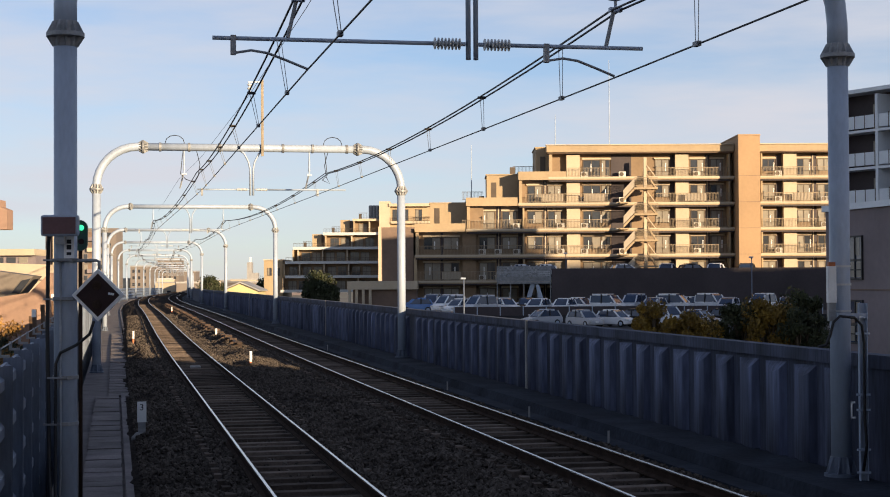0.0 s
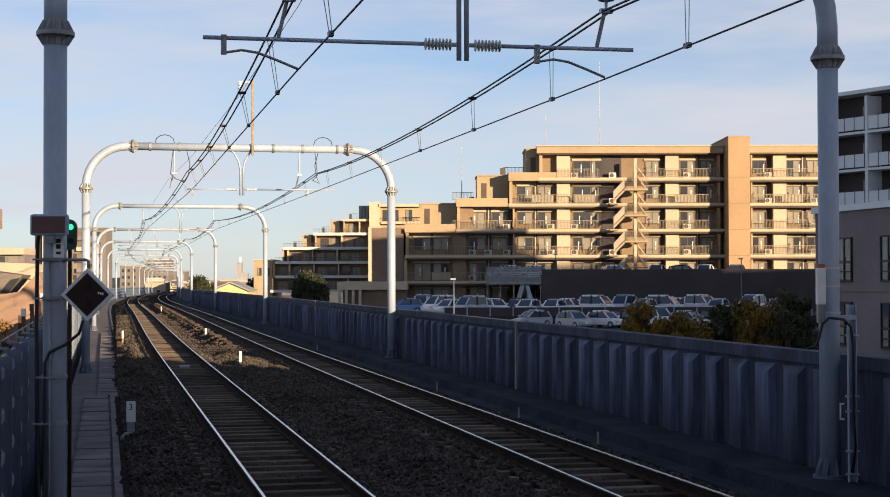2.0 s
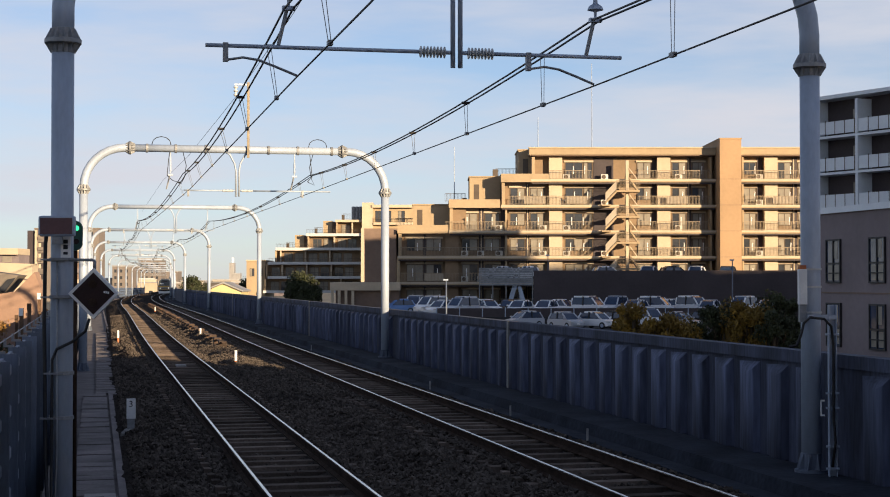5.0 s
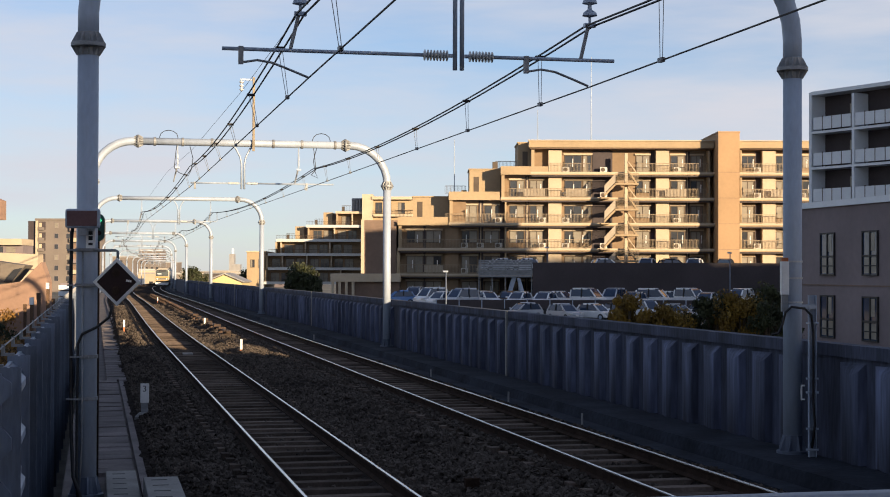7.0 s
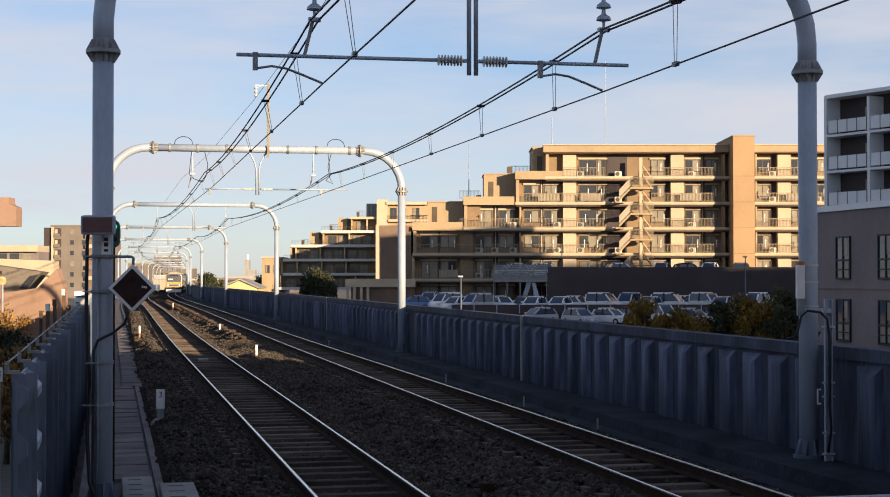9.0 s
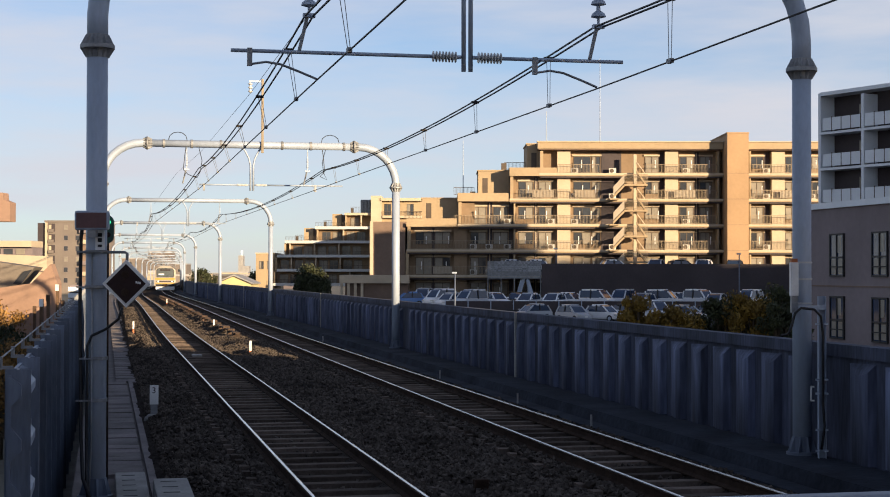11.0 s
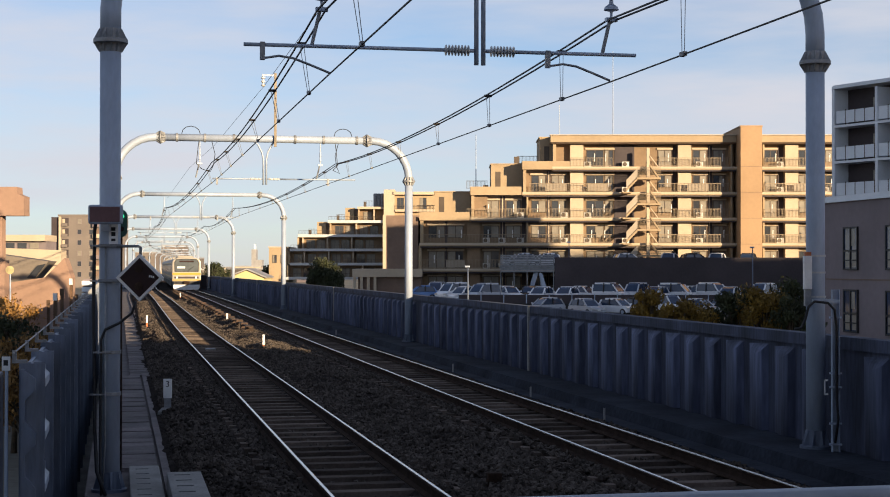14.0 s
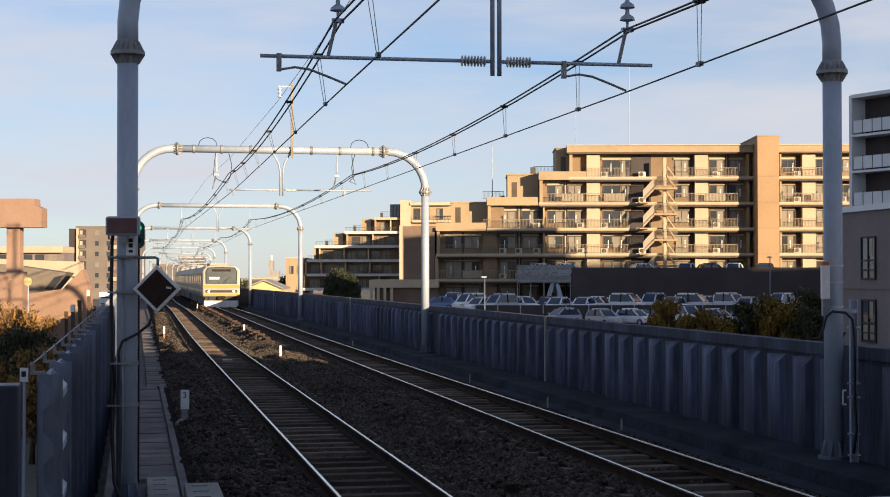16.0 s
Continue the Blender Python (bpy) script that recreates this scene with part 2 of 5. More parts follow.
# the line's plan: straight, then a long bend to the right
def bend(y):
    if y < 128:
        return 0.0
    if y < 270:
        return 0.00019 * (y - 128) ** 2
    return 3.831 + 0.054 * (y - 270)


def dip(y):
    """The line falls away gently beyond the near stretch."""
    if y < 60:
        return 0.0
    if y < 330:
        return -0.0000095 * (y - 60) ** 2
    return -0.6926 - 0.0051 * (y - 330)


def drift(y):
    k = min(1, max(0, (y - 45) / 90))
    return bend(y) + 0.48 * k * k * (3 - 2 * k)


TRACK_L, TRACK_R = 2.65, 6.32
WALL_X, FENCE_X = 9.32, -0.85
GANTRIES = [18.82, 47.9, 85.6, 124.0, 162.0, 200.0, 238.0, 276.0, 314.0, 352.0, 390.0, 428.0, 466.0]


def ribbon(bm, outline, ys, path=bend):
    """An outline in x and z carried along the line."""
    rings = [[bm.verts.new((x + path(y), y, z + dip(y))) for x, z in outline] for y in ys]
    n = len(outline)
    for a, b in zip(rings, rings[1:]):
        for i in range(n):
            bm.faces.new((a[i], a[(i + 1) % n], b[(i + 1) % n], b[i]))
    bm.faces.new(rings[0])
    bm.faces.new(rings[-1][::-1])


def steps(a, b, s):
    n = max(1, round((b - a) / s))
    return [a + (b - a) * i / n for i in range(n + 1)]


# ---- large structure ----
tagged(part("ground", boxes((-2500, 2500, -600, 4000, -4.2, -3.6)), M_EARTH), "dull brown town ground reaching to the horizon", "ground", kind="structure")
bm = bmnew()
ribbon(bm, [(-1.3, -3.6), (9.75, -3.6), (9.75, -0.62), (-0.38, -0.62), (-0.38, -1.75), (-1.3, -1.75)], steps(-30, 700, 12))
tagged(part("viaduct_deck", bm, M_CONCRETE), "grey concrete deck under the railway tracks", "viaduct", kind="structure")

# ballast, heaped between the tracks and along the walkway
def bed(x, y):
    """Height of the ballast at x across and y along the straightened line."""
    z = -0.235 + 0.04 * noise.noise(Vector((x * 1.3, y * 1.1, 0))) + 0.04 * noise.noise(Vector((x * 3.5, y * 2.6, 5)))
    mid = abs(x - 4.48)
    if mid < 1.0:
        z += (1 - mid) * (0.09 + 0.30 * max(0, noise.noise(Vector((x * 1.4, y * 0.38, 9)))))
    for c in (TRACK_L, TRACK_R):
        if abs(x - c) < 0.5:
            z = min(z, -0.18)
        elif abs(x - c) < 0.9:
            z = max(z, -0.15)
    if x < 1.75:
        z += 0.30 * max(0, noise.noise(Vector((x * 1.8, y * 0.45, 4))) + 0.1) * min(1, max(0, x - 0.6) * 2.5) * min(1, (1.75 - x) * 4)
    if x < 1.4:
        z -= 0.2 * (1.4 - x)
    if x > 7.5:
        z -= 0.1
    return z


bm = bmnew()
cols = [0.60 + 0.15 * i for i in range(49)] + [7.9]
ysb = steps(5, 110, 0.25) + steps(114, 700, 8)
grid = [[bm.verts.new((x + drift(y), y, bed(x, y) + dip(y))) for x in cols] for y in ysb]
for a, b in zip(grid, grid[1:]):
    for i in range(len(cols) - 1):
        f = bm.faces.new((a[i], a[i + 1], b[i + 1], b[i]))
tagged(part("ballast", bm, M_BALLAST), "dark brown crushed stone ballast round the tracks", "ballast", kind="stuff")


def track(cx):
    """One line of rails on sleepers; the sleepers follow at the file's end."""
    t = thing("railway_track", "narrow gauge track of polished rails on brown concrete sleepers", "railway track", "tracks")
    for s in (-0.566, 0.566):
        x = cx + s
        bm = bmnew()
        ribbon(bm, [(x - 0.06, -0.15), (x + 0.06, -0.15), (x + 0.06, -0.137), (x + 0.012, -0.11), (x + 0.012, -0.045), (x + 0.03, -0.03), (x + 0.03, -0.012), (x - 0.03, -0.012), (x - 0.03, -0.03), (x - 0.012, -0.045), (x - 0.012, -0.11), (x - 0.06, -0.137)], steps(5, 700, 5), drift)
        rail = part("rail", bm, M_RAILSIDE, t)
        bm = bmnew()
        ribbon(bm, [(x - 0.019, -0.0125), (x + 0.019, -0.0125), (x + 0.017, -0.002), (x + 0.010, 0.0), (x - 0.010, 0.0), (x - 0.017, -0.002)], steps(5, 700, 5), drift)
        part("rail_head", bm, M_RAIL, rail, "polished steel running surface")
    return t


track_l, track_r = track(TRACK_L), track(TRACK_R)

# walkway slabs and cable trough on the left, ledge on the right
walkway = thing("walkway", "grey concrete cable trough with lid slabs beside the ballast", "walkway", kind="structure")
bm = bmnew()
ribbon(bm, [(-0.38, -0.62), (0.56, -0.62), (0.56, -0.42), (-0.38, -0.42)], steps(5, 38, 10))
ribbon(bm, [(-0.38, -0.62), (0.85, -0.62), (0.85, -0.42), (-0.38, -0.42)], steps(38.0, 700, 10))
part("trough", bm, M_TROUGH, walkway)
bm = bmnew()
ribbon(bm, [(0.56, -0.62), (0.66, -0.62), (0.66, -0.36), (0.56, -0.36)], steps(5, 37.8, 8))
ribbon(bm, [(0.85, -0.62), (0.95, -0.62), (0.95, -0.36), (0.85, -0.36)], steps(38.2, 700, 8))
box(bm, 0.56, 0.95, 37.5, 38.4, -0.62, -0.355)
part("kerb", bm, M_TROUGH, walkway)
bm = bmnew()
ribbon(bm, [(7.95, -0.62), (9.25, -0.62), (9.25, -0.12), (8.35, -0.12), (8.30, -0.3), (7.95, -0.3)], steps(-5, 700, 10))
tagged(part("cable_ledge", bm, M_LEDGE), "concrete ledge at the foot of the wall, coloured dark for its shade", "ledge", kind="structure")

# right-hand parapet
parapet = thing("parapet_wall", "weathered grey concrete parapet with vertical ribs and a plain top band", "wall", kind="structure")
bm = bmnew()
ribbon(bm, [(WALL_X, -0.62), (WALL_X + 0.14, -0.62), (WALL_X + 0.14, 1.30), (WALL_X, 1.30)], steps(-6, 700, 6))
# bluish shade between the ribs is put into this darker colour
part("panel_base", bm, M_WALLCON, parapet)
bm = bmnew()
ribbon(bm, [(WALL_X - 0.06, 1.20), (WALL_X + 0.18, 1.20), (WALL_X + 0.18, 1.36), (WALL_X - 0.06, 1.36)], steps(-6, 700, 6))
part("top_band", bm, M_WALLCON, parapet)

# left-hand sound fence
fence = thing("sound_fence", "blue-grey folded steel sound fence on flanged posts", "fence", kind="structure")
bm = bmnew()
fold = [(-0.88, -1.75)]
for i in range(6):
    z = -1.59 + i * 0.52
    fold += [(-0.86, z), (-0.765, z + 0.09), (-0.765, z + 0.20), (-0.86, z + 0.32)]
fold = [(x, min(z, 1.28)) for x, z in fold] + [(-0.86, 1.30), (-0.90, 1.30), (-0.90, -1.75)]
ribbon(bm, fold, steps(15.0, 120, 2) + steps(125, 500, 8))
part("folded_sheet", bm, M_FENCE, fence)
bm = bmnew()
tube(bm, [(-0.97 + bend(y), y, 1.45) for y in steps(15, 300, 6)], 0.009, 6)
part("top_cable", bm, M_GALVDARK, fence)
bm = bmnew()
box(bm, -0.92, -0.69, -0.006, 0.006, -1.75, 1.35)
box(bm, -0.92, -0.69, 0.184, 0.196, -1.75, 1.35)
box(bm, -0.815, -0.795, 0.0065, 0.1835, -1.75, 1.35)
box(bm, -0.702, -0.688, -0.02, -0.0065, -1.75, 1.352)
post_mesh = mesh_of("fence_post", bm, M_POST)
bm = bmnew()
box(bm, -0.99, -0.85, 0.05, 0.12, 1.35, 1.38)
box(bm, -0.99, -0.95, 0.06, 0.11, 1.38, 1.47)
clip_mesh = mesh_of("cable_clip", bm, M_GALVDARK)
for i in range(88):
    y = 15.1 + 2.05 * i
    p = new("fence_post", post_mesh)
    p.parent, p.matrix_basis = fence, pose(bend(y), y, dip(y))
    if i < 45:
        c = new("cable_clip", clip_mesh)
        c.parent = p


for z in (1.08, 0.55, 0.02, -0.5):
    bm = bmnew()
    prism(bm, [(-0.80, z + 0.15), (-0.715, z + 0.06), (-0.715, z - 0.02), (-0.80, z - 0.15)], 16.0, 16.9)
    part("fold_end", bm, M_GALV, fence, "bare metal end of a folded sheet")


# ---- overhead line ----
def arc(cx, cy, cz, r, a0, a1, n=8):
    return [(cx + r * math.cos(radians(a0 + (a1 - a0) * i / n)), cy, cz + r * math.sin(radians(a0 + (a1 - a0) * i / n))) for i in range(n + 1)]


LEG_L, LEG_R = -0.10, 9.03
MID = 4.46


def gusseted(bm, rings, n, m):
    """A turned casting whose radius swells at n gussets: rings of (plain radius, gusset radius, height)."""
    loops = []
    for r0, r1, z in rings:
        loop = []
        for k in range(4 * n):
            a = 2 * math.pi * (k + 0.5) / (4 * n)
            r = r1 if k % 4 == 0 else r0
            loop.append(bm.verts.new(m @ Vector((r * math.cos(a), r * math.sin(a), z))))
        loops.append(loop)
    for a, b in zip(loops, loops[1:]):
        for k in range(4 * n):
            bm.faces.new((a[k], a[(k + 1) % (4 * n)], b[(k + 1) % (4 * n)], b[k]))
    bm.faces.new(loops[0][::-1])
    bm.faces.new(loops[-1])


def collar(parent, x, z, r=0.125, axis="z"):
    m = pose(x, 0, z) if axis == "z" else pose(x, 0, z, 0, 90, 0)
    bm = bmnew()
    gusseted(bm, [(r + 0.002, r + 0.012, -0.13), (r + 0.006, r + 0.07, -0.035), (r + 0.08, r + 0.08, -0.022), (r + 0.08, r + 0.08, 0.022), (r + 0.006, r + 0.07, 0.035), (r + 0.002, r + 0.012, 0.15)], 12, m)
    part("flange", bm, M_GALVDARK, parent)


def insulator(bm, p0, p1, r=0.065, n=7):
    p0, p1 = Vector(p0), Vector(p1)
    d = p1 - p0
    m = Matrix.Translation(p0) @ d.to_track_quat("Z", "Y").to_matrix().to_4x4()
    prof = [(0.02, 0)]
    for i in range(n):
        a, b = d.length * (i + 0.15) / n, d.length * (i + 0.85) / n
        prof += [(0.03, a), (r, a + (b - a) * 0.3), (r, a + (b - a) * 0.6), (0.03, b)]
    prof.append((0.02, d.length))
    lathe(bm, prof, 12, m)


def portal(y, jumpers, top=6.25, rad_l=1.2, rad_r=1.2, arms=(2.97, 2.07), steady=(1.72, 5.35), near=False):
    """One steel pipe portal over both tracks, with its hanging arms."""
    g = thing("portal_gantry", "grey steel pipe portal carrying the overhead line", "gantry", "portals over the tracks", pose(bend(y), y, dip(y)))
    r = 0.125
    for x, s, base, rad in ((LEG_L, 1, -0.42, rad_l), (LEG_R, -1, -0.12, rad_r)):
        bm = bmnew()
        tube(bm, [(x, 0, base), (x, 0, 2.5), (x, 0, 5.0)], r, 20)
        leg = part("leg", bm, M_GALV, g)
        bm = bmnew()
        gusseted(bm, [(0.21, 0.21, base), (0.21, 0.21, base + 0.035), (0.128, 0.19, base + 0.04), (0.127, 0.135, base + 0.24)], 8, pose(x, 0, 0))
        part("base_plate", bm, M_POST, leg, "dark gusseted base")
        collar(leg, x, 4.98)
        cx = x + s * rad
        pts = [(x, 0, 5.0), (x, 0, top - rad)] + arc(cx, 0, top - rad, rad, 180 if s > 0 else 0, 90)[1:] + [(cx + s * 0.15, 0, top)]
        bm = bmnew()
        tube(bm, pts, r, 18)
        part("bend", bm, M_GALV, g)
        collar(g, cx + s * 0.15, top, r - 0.005, "x")
    bm = bmnew()
    tube(bm, [(LEG_L + rad_l + 0.15, 0, top), (MID, 0, top), (LEG_R - rad_r - 0.15, 0, top)], r - 0.012, 18)
    beam = part("beam", bm, M_GALV, g)
    bm = bmnew()
    for s in (-0.045, 0.045):
        w = 0.30 if s > 0 else -0.30
        tube(bm, [(MID + s + w, 0, top - 0.08), (MID + s + w * 0.6, 0, top - 0.16), (MID + s + w * 0.15, 0, top - 0.42), (MID + s, 0, top - 0.65), (MID + s, 0, 4.82)], 0.03, 8)
    part("drop_pipe", bm, M_GALV, beam)
    zarm = 5.0
    for s in (-1, 1):
        bm = bmnew()
        tube(bm, [(MID + s * 0.08, 0, zarm), (MID + s * 0.16, 0, zarm)], 0.025, 8)
        tube(bm, [(MID + s * 0.44, 0, zarm), (MID + s * arms[s > 0], 0, zarm + 0.004 * s)], 0.024, 8)
        arm = part("cross_arm", bm, M_GALV, g)
        bm = bmnew()
        insulator(bm, (MID + s * 0.13, 0, zarm), (MID + s * 0.46, 0, zarm), 0.07 if near else 0.04, 8)
        part("insulator", bm, M_PORCELAIN, arm)
        bx = steady[s > 0]
        bm = bmnew()
        box(bm, bx - 0.03, bx + 0.03, -0.03, 0.03, zarm - 0.19, zarm + 0.03)
        if near:
            tube(bm, [(bx, 0, zarm - 0.17), (bx + 0.2, 0, zarm - 0.135), (bx + 0.38, 0, zarm - 0.16), (bx + 0.6, 0, zarm - 0.24), (bx + 0.83, 0, zarm - 0.33)], 0.016, 6)
        part("steady_arm", bm, M_GALVDARK, arm)
    for x in (2.45, 6.2):
        bm = bmnew()
        bell = 0.10 if near else 0.035
        lathe(bm, [(0.015, 5.45), (0.02, 5.56), (bell, 5.58), (bell * 0.85, 5.62), (0.03, 5.66), (0.025, 5.72), (bell, 5.74), (bell * 0.85, 5.78), (0.03, 5.82), (0.02, 5.9), (0.018, top - 0.1)], 12, pose(x, 0, 0))
        box(bm, x - 0.075, x + 0.075, -0.04, 0.04, 5.43, 5.48)
        part("hanger", bm, M_GALV, g)
        bm = bmnew()
        tube(bm, [(x - 0.02, 0, 5.45), (x - 0.12, 0, 5.02)], 0.025, 6)
        part("strut", bm, M_GALVDARK, g)
    # looped jumper cables over the beam
    for x, s in ((1.9, 1), (7.2, -1)) if jumpers else ():
        bm = bmnew()
        pts = [(x, 0, top + 0.02)] + [(x + s * 0.28 + 0.28 * -s * math.cos(radians(a)), 0.02, top + 0.14 + 0.22 * math.sin(radians(a))) for a in range(0, 181, 30)]
        pts += [(x + s * 0.50, 0.02, top - 0.3), (x + s * 0.45, 0.02, top - 0.8), (x + s * 0.6, 0.02, top - 0.95)]
        tube(bm, pts, 0.012, 5)
        part("jumper_cable", bm, M_BLACK, g)
        bm = bmnew()
        hx = 2.87 if s > 0 else 6.72
        tube(bm, [(x + s * 0.60, 0.02, top - 0.95), (hx - s * 0.1, 0.02, top - 1.05), (hx, 0.02, top - 0.85), (hx + s * 0.05, 0.02, top - 0.5), (hx - s * 0.05, 0, top - 0.1)], 0.011, 5)
        part("cable_bight", bm, M_BLACK, g)
    for x in (1.75, 2.6, 3.5, 5.4, 6.3, 7.35) if jumpers else ():
        bm = bmnew()
        lathe(bm, [(0.116, -0.035), (0.135, -0.035), (0.135, 0.035), (0.116, 0.035)], 16, pose(x, 0, top, 0, 90, 0))
        part("beam_clip", bm, M_GALVDARK, beam)
    return g


portal(GANTRIES[0], False, 6.62, 1.25, 1.25, near=True)
portal(GANTRIES[1], True, arms=(1.62, 2.85), steady=(2.98, 6.45))
third_portal = portal(GANTRIES[2], False)
for y in GANTRIES[3:]:
    copy_thing(third_portal, pose(bend(y), y, dip(y)))

SPANS = [-12.0] + GANTRIES + [504.0]


def ease(y, a, b):
    k = min(1, max(0, (y - a) / (b - a)))
    return k * k * (3 - 2 * k)


def zigzag(y):
    """The wires swing from side to side between the portals: 0 at the first, 1 at the second, then by turns."""
    for k, (a, b) in enumerate(zip(GANTRIES, GANTRIES[1:])):
        if y < b:
            u, v = (0.0, 1.0) if k == 0 else (1.0, 0.2) if k % 2 else (0.2, 1.0)
            return u + (v - u) * min(1, max(0, (y - a) / (b - a)))
    return 0.6


def overhead(cx, wx, shift, wshift):
    """Messenger pair, contact wire and droppers of one track."""
    w = thing("overhead_line", "dark double messenger cable with a contact wire on droppers", "overhead wire", "overhead lines")
    X = lambda y: cx + bend(y) + shift * zigzag(y)
    XM = lambda y: wx + bend(y) + wshift * zigzag(y)
    ZC = lambda y: 4.66 + 0.34 * min(1, max(0, (y - 18.8) / 29))
    bm, bc, bd = bmnew(), bmnew(), bmnew()
    for a, b in zip(SPANS, SPANS[1:]):
        n = 14
        sag = 0.36 if b - a > 33 else 0.26
        ZM = lambda y: 5.45 + 0.05 * min(1, max(0, (y - 18.8) / 29)) - 4 * sag * (y - a) * (b - y) / (b - a) ** 2
        for s in (-0.05, 0.05):
            tube(bm, [(XM(y) + s, y, ZM(y)) for y in steps(a, b, (b - a) / n)], 0.014, 5)
        for k in range(int((b - a) / 4.8)):
            y = a + (k + 0.5) * (b - a) / int((b - a) / 4.8)
            box(bm, XM(y) - 0.065, XM(y) + 0.065, y - 0.035, y + 0.035, ZM(y) - 0.02, ZM(y) + 0.02)
            for s in (-0.028, 0.028):
                tube(bd, [(XM(y) + s, y, ZM(y)), (X(y) + s * 0.5, y, ZC(y))], 0.0045, 4)
            box(bd, X(y) - 0.025, X(y) + 0.025, y - 0.06, y + 0.06, ZC(y) - 0.02, ZC(y) + 0.03)
    tube(bc, [(X(y), y, ZC(y)) for y in [-12, 0, 10] + steps(18.8, 504, 4)], 0.0105, 5)
    part("messenger_cable", bm, M_WIRE, w)
    part("contact_wire", bc, M_WIRE, w)
    tagged(part("dropper", bd, M_GALVDARK, w, "thin paired dropper rods"), kind="stuff")


overhead(2.55, 2.45, 0.45, 0.42)
overhead(6.2, 6.2, 0.6, 0.52)

# feeder mast on the second portal, and its thin wire
mast = thing("feeder_mast", "slim tan post on the portal beam with a small insulator arm", "mast", m=pose(4.77, 47.9, 0))
part("post", boxes((-0.036, 0.036, -0.19, -0.115, 6.0, 8.3)), M_BOARD, mast)
part("arm", boxes((-0.42, 0.0, -0.17, -0.13, 8.2, 8.25)), M_GALV, mast)
bm = bmnew()
insulator(bm, (-0.38, -0.15, 8.2), (-0.38, -0.15, 7.85), 0.07, 3)
part("insulator", bm, M_PORCELAIN, mast)
bm = bmnew()
tube(bm, [(4.39, 47.75, 7.85), (4.0, 66, 7.45), (3.8, 85.6, 7.7), (3.8, 124, 7.7)], 0.008, 4)
tube(bm, [(4.39, 47.75, 7.85), (4.3, 33, 7.9), (4.3, 18, 8.4), (4.3, -10, 8.8)], 0.008, 4)
tagged(part("feeder_wire", bm, M_WIRE), "thin dark feeder wire above the portals", "overhead wire")

# ---- far facade frame: axes along and away from the building's front ----
VIEW = -12.49


def local(x, d, z=0.0, turn=0.0):
    """A place x metres to the right and d metres ahead along the direction that the fronts face."""
    a = radians(VIEW)
    return pose(x * math.cos(a) - d * math.sin(a), x * math.sin(a) + d * math.cos(a), z, 0, 0, VIEW + turn)


GROUND_Z = -3.6


def railing(bm, x0, x1, y, z, h=1.1, gap=0.16):
    box(bm, x0, x1, y, y + 0.05, z + h - 0.06, z + h)
    box(bm, x0, x1, y, y + 0.04, z + 0.1, z + 0.15)
    n = max(1, int((x1 - x0) / gap))
    for i in range(n + 1):
        x = x0 + (x1 - x0) * i / n
        box(bm, x - 0.016, x + 0.016, y, y + 0.03, z + 0.1, z + h)


def window(parent, x0, x1, z0, z1, y, panes=2, mat_=None, frame_mat=None):
    """A window set into the wall: a frame with its panes."""
    bm = bmnew()
    f = 0.07
    box(bm, x0, x1, y - 0.07, y + 0.06, z0, z0 + f)
    box(bm, x0, x1, y - 0.07, y + 0.06, z1 - f, z1)
    for i in range(panes + 1):
        x = x0 + (x1 - x0 - f) * i / panes
        box(bm, x, x + f, y - 0.068, y + 0.058, z0 + f, z1 - f)
    w = part("window", bm, frame_mat or M_FRAME, parent)
    for i in range(panes):
        xa = x0 + (x1 - x0 - f) * i / panes + f
        xb = x0 + (x1 - x0 - f) * (i + 1) / panes
        # two panes in three get the tan colour in place of reflected sun
        part("pane", boxes((xa, xb, y - 0.02, y + 0.02, z0 + f, z1 - f)), mat_ or (M_CURTAINSHEEN if random.random() < 0.66 else M_GLASS), w)
    return w


def ac_master():
    t = thing("air_conditioner", "white outdoor air conditioner unit on a balcony floor", "air conditioner", "balcony air conditioners")
    part("casing", boxes((-0.4, 0.4, -0.15, 0.15, 0.05, 0.65)), M_ACUNIT, t, bevel=0.03)
    bm = bmnew()
    lathe(bm, [(0.24, 0), (0.24, 0.03), (0.2, 0.05)], 16, pose(-0.08, -0.15, 0.35, 90, 0, 0))
    part("fan_grille", bm, M_FRAME, t)
    part("foot", boxes((-0.34, -0.26, -0.15, 0.15, 0, 0.05)), M_FRAME, t)
    part("foot", boxes((0.26, 0.34, -0.15, 0.15, 0, 0.05)), M_FRAME, t)
    return t


AC = ac_master()
ac_used = [0]


def put_ac(m):
    if ac_used[0] == 0:
        AC.matrix_basis = m
    else:
        copy_thing(AC, m)
    ac_used[0] += 1


STOREY = 2.9
FLOOR = {k: 13.5 - STOREY * (7 - k) for k in range(1, 9)}


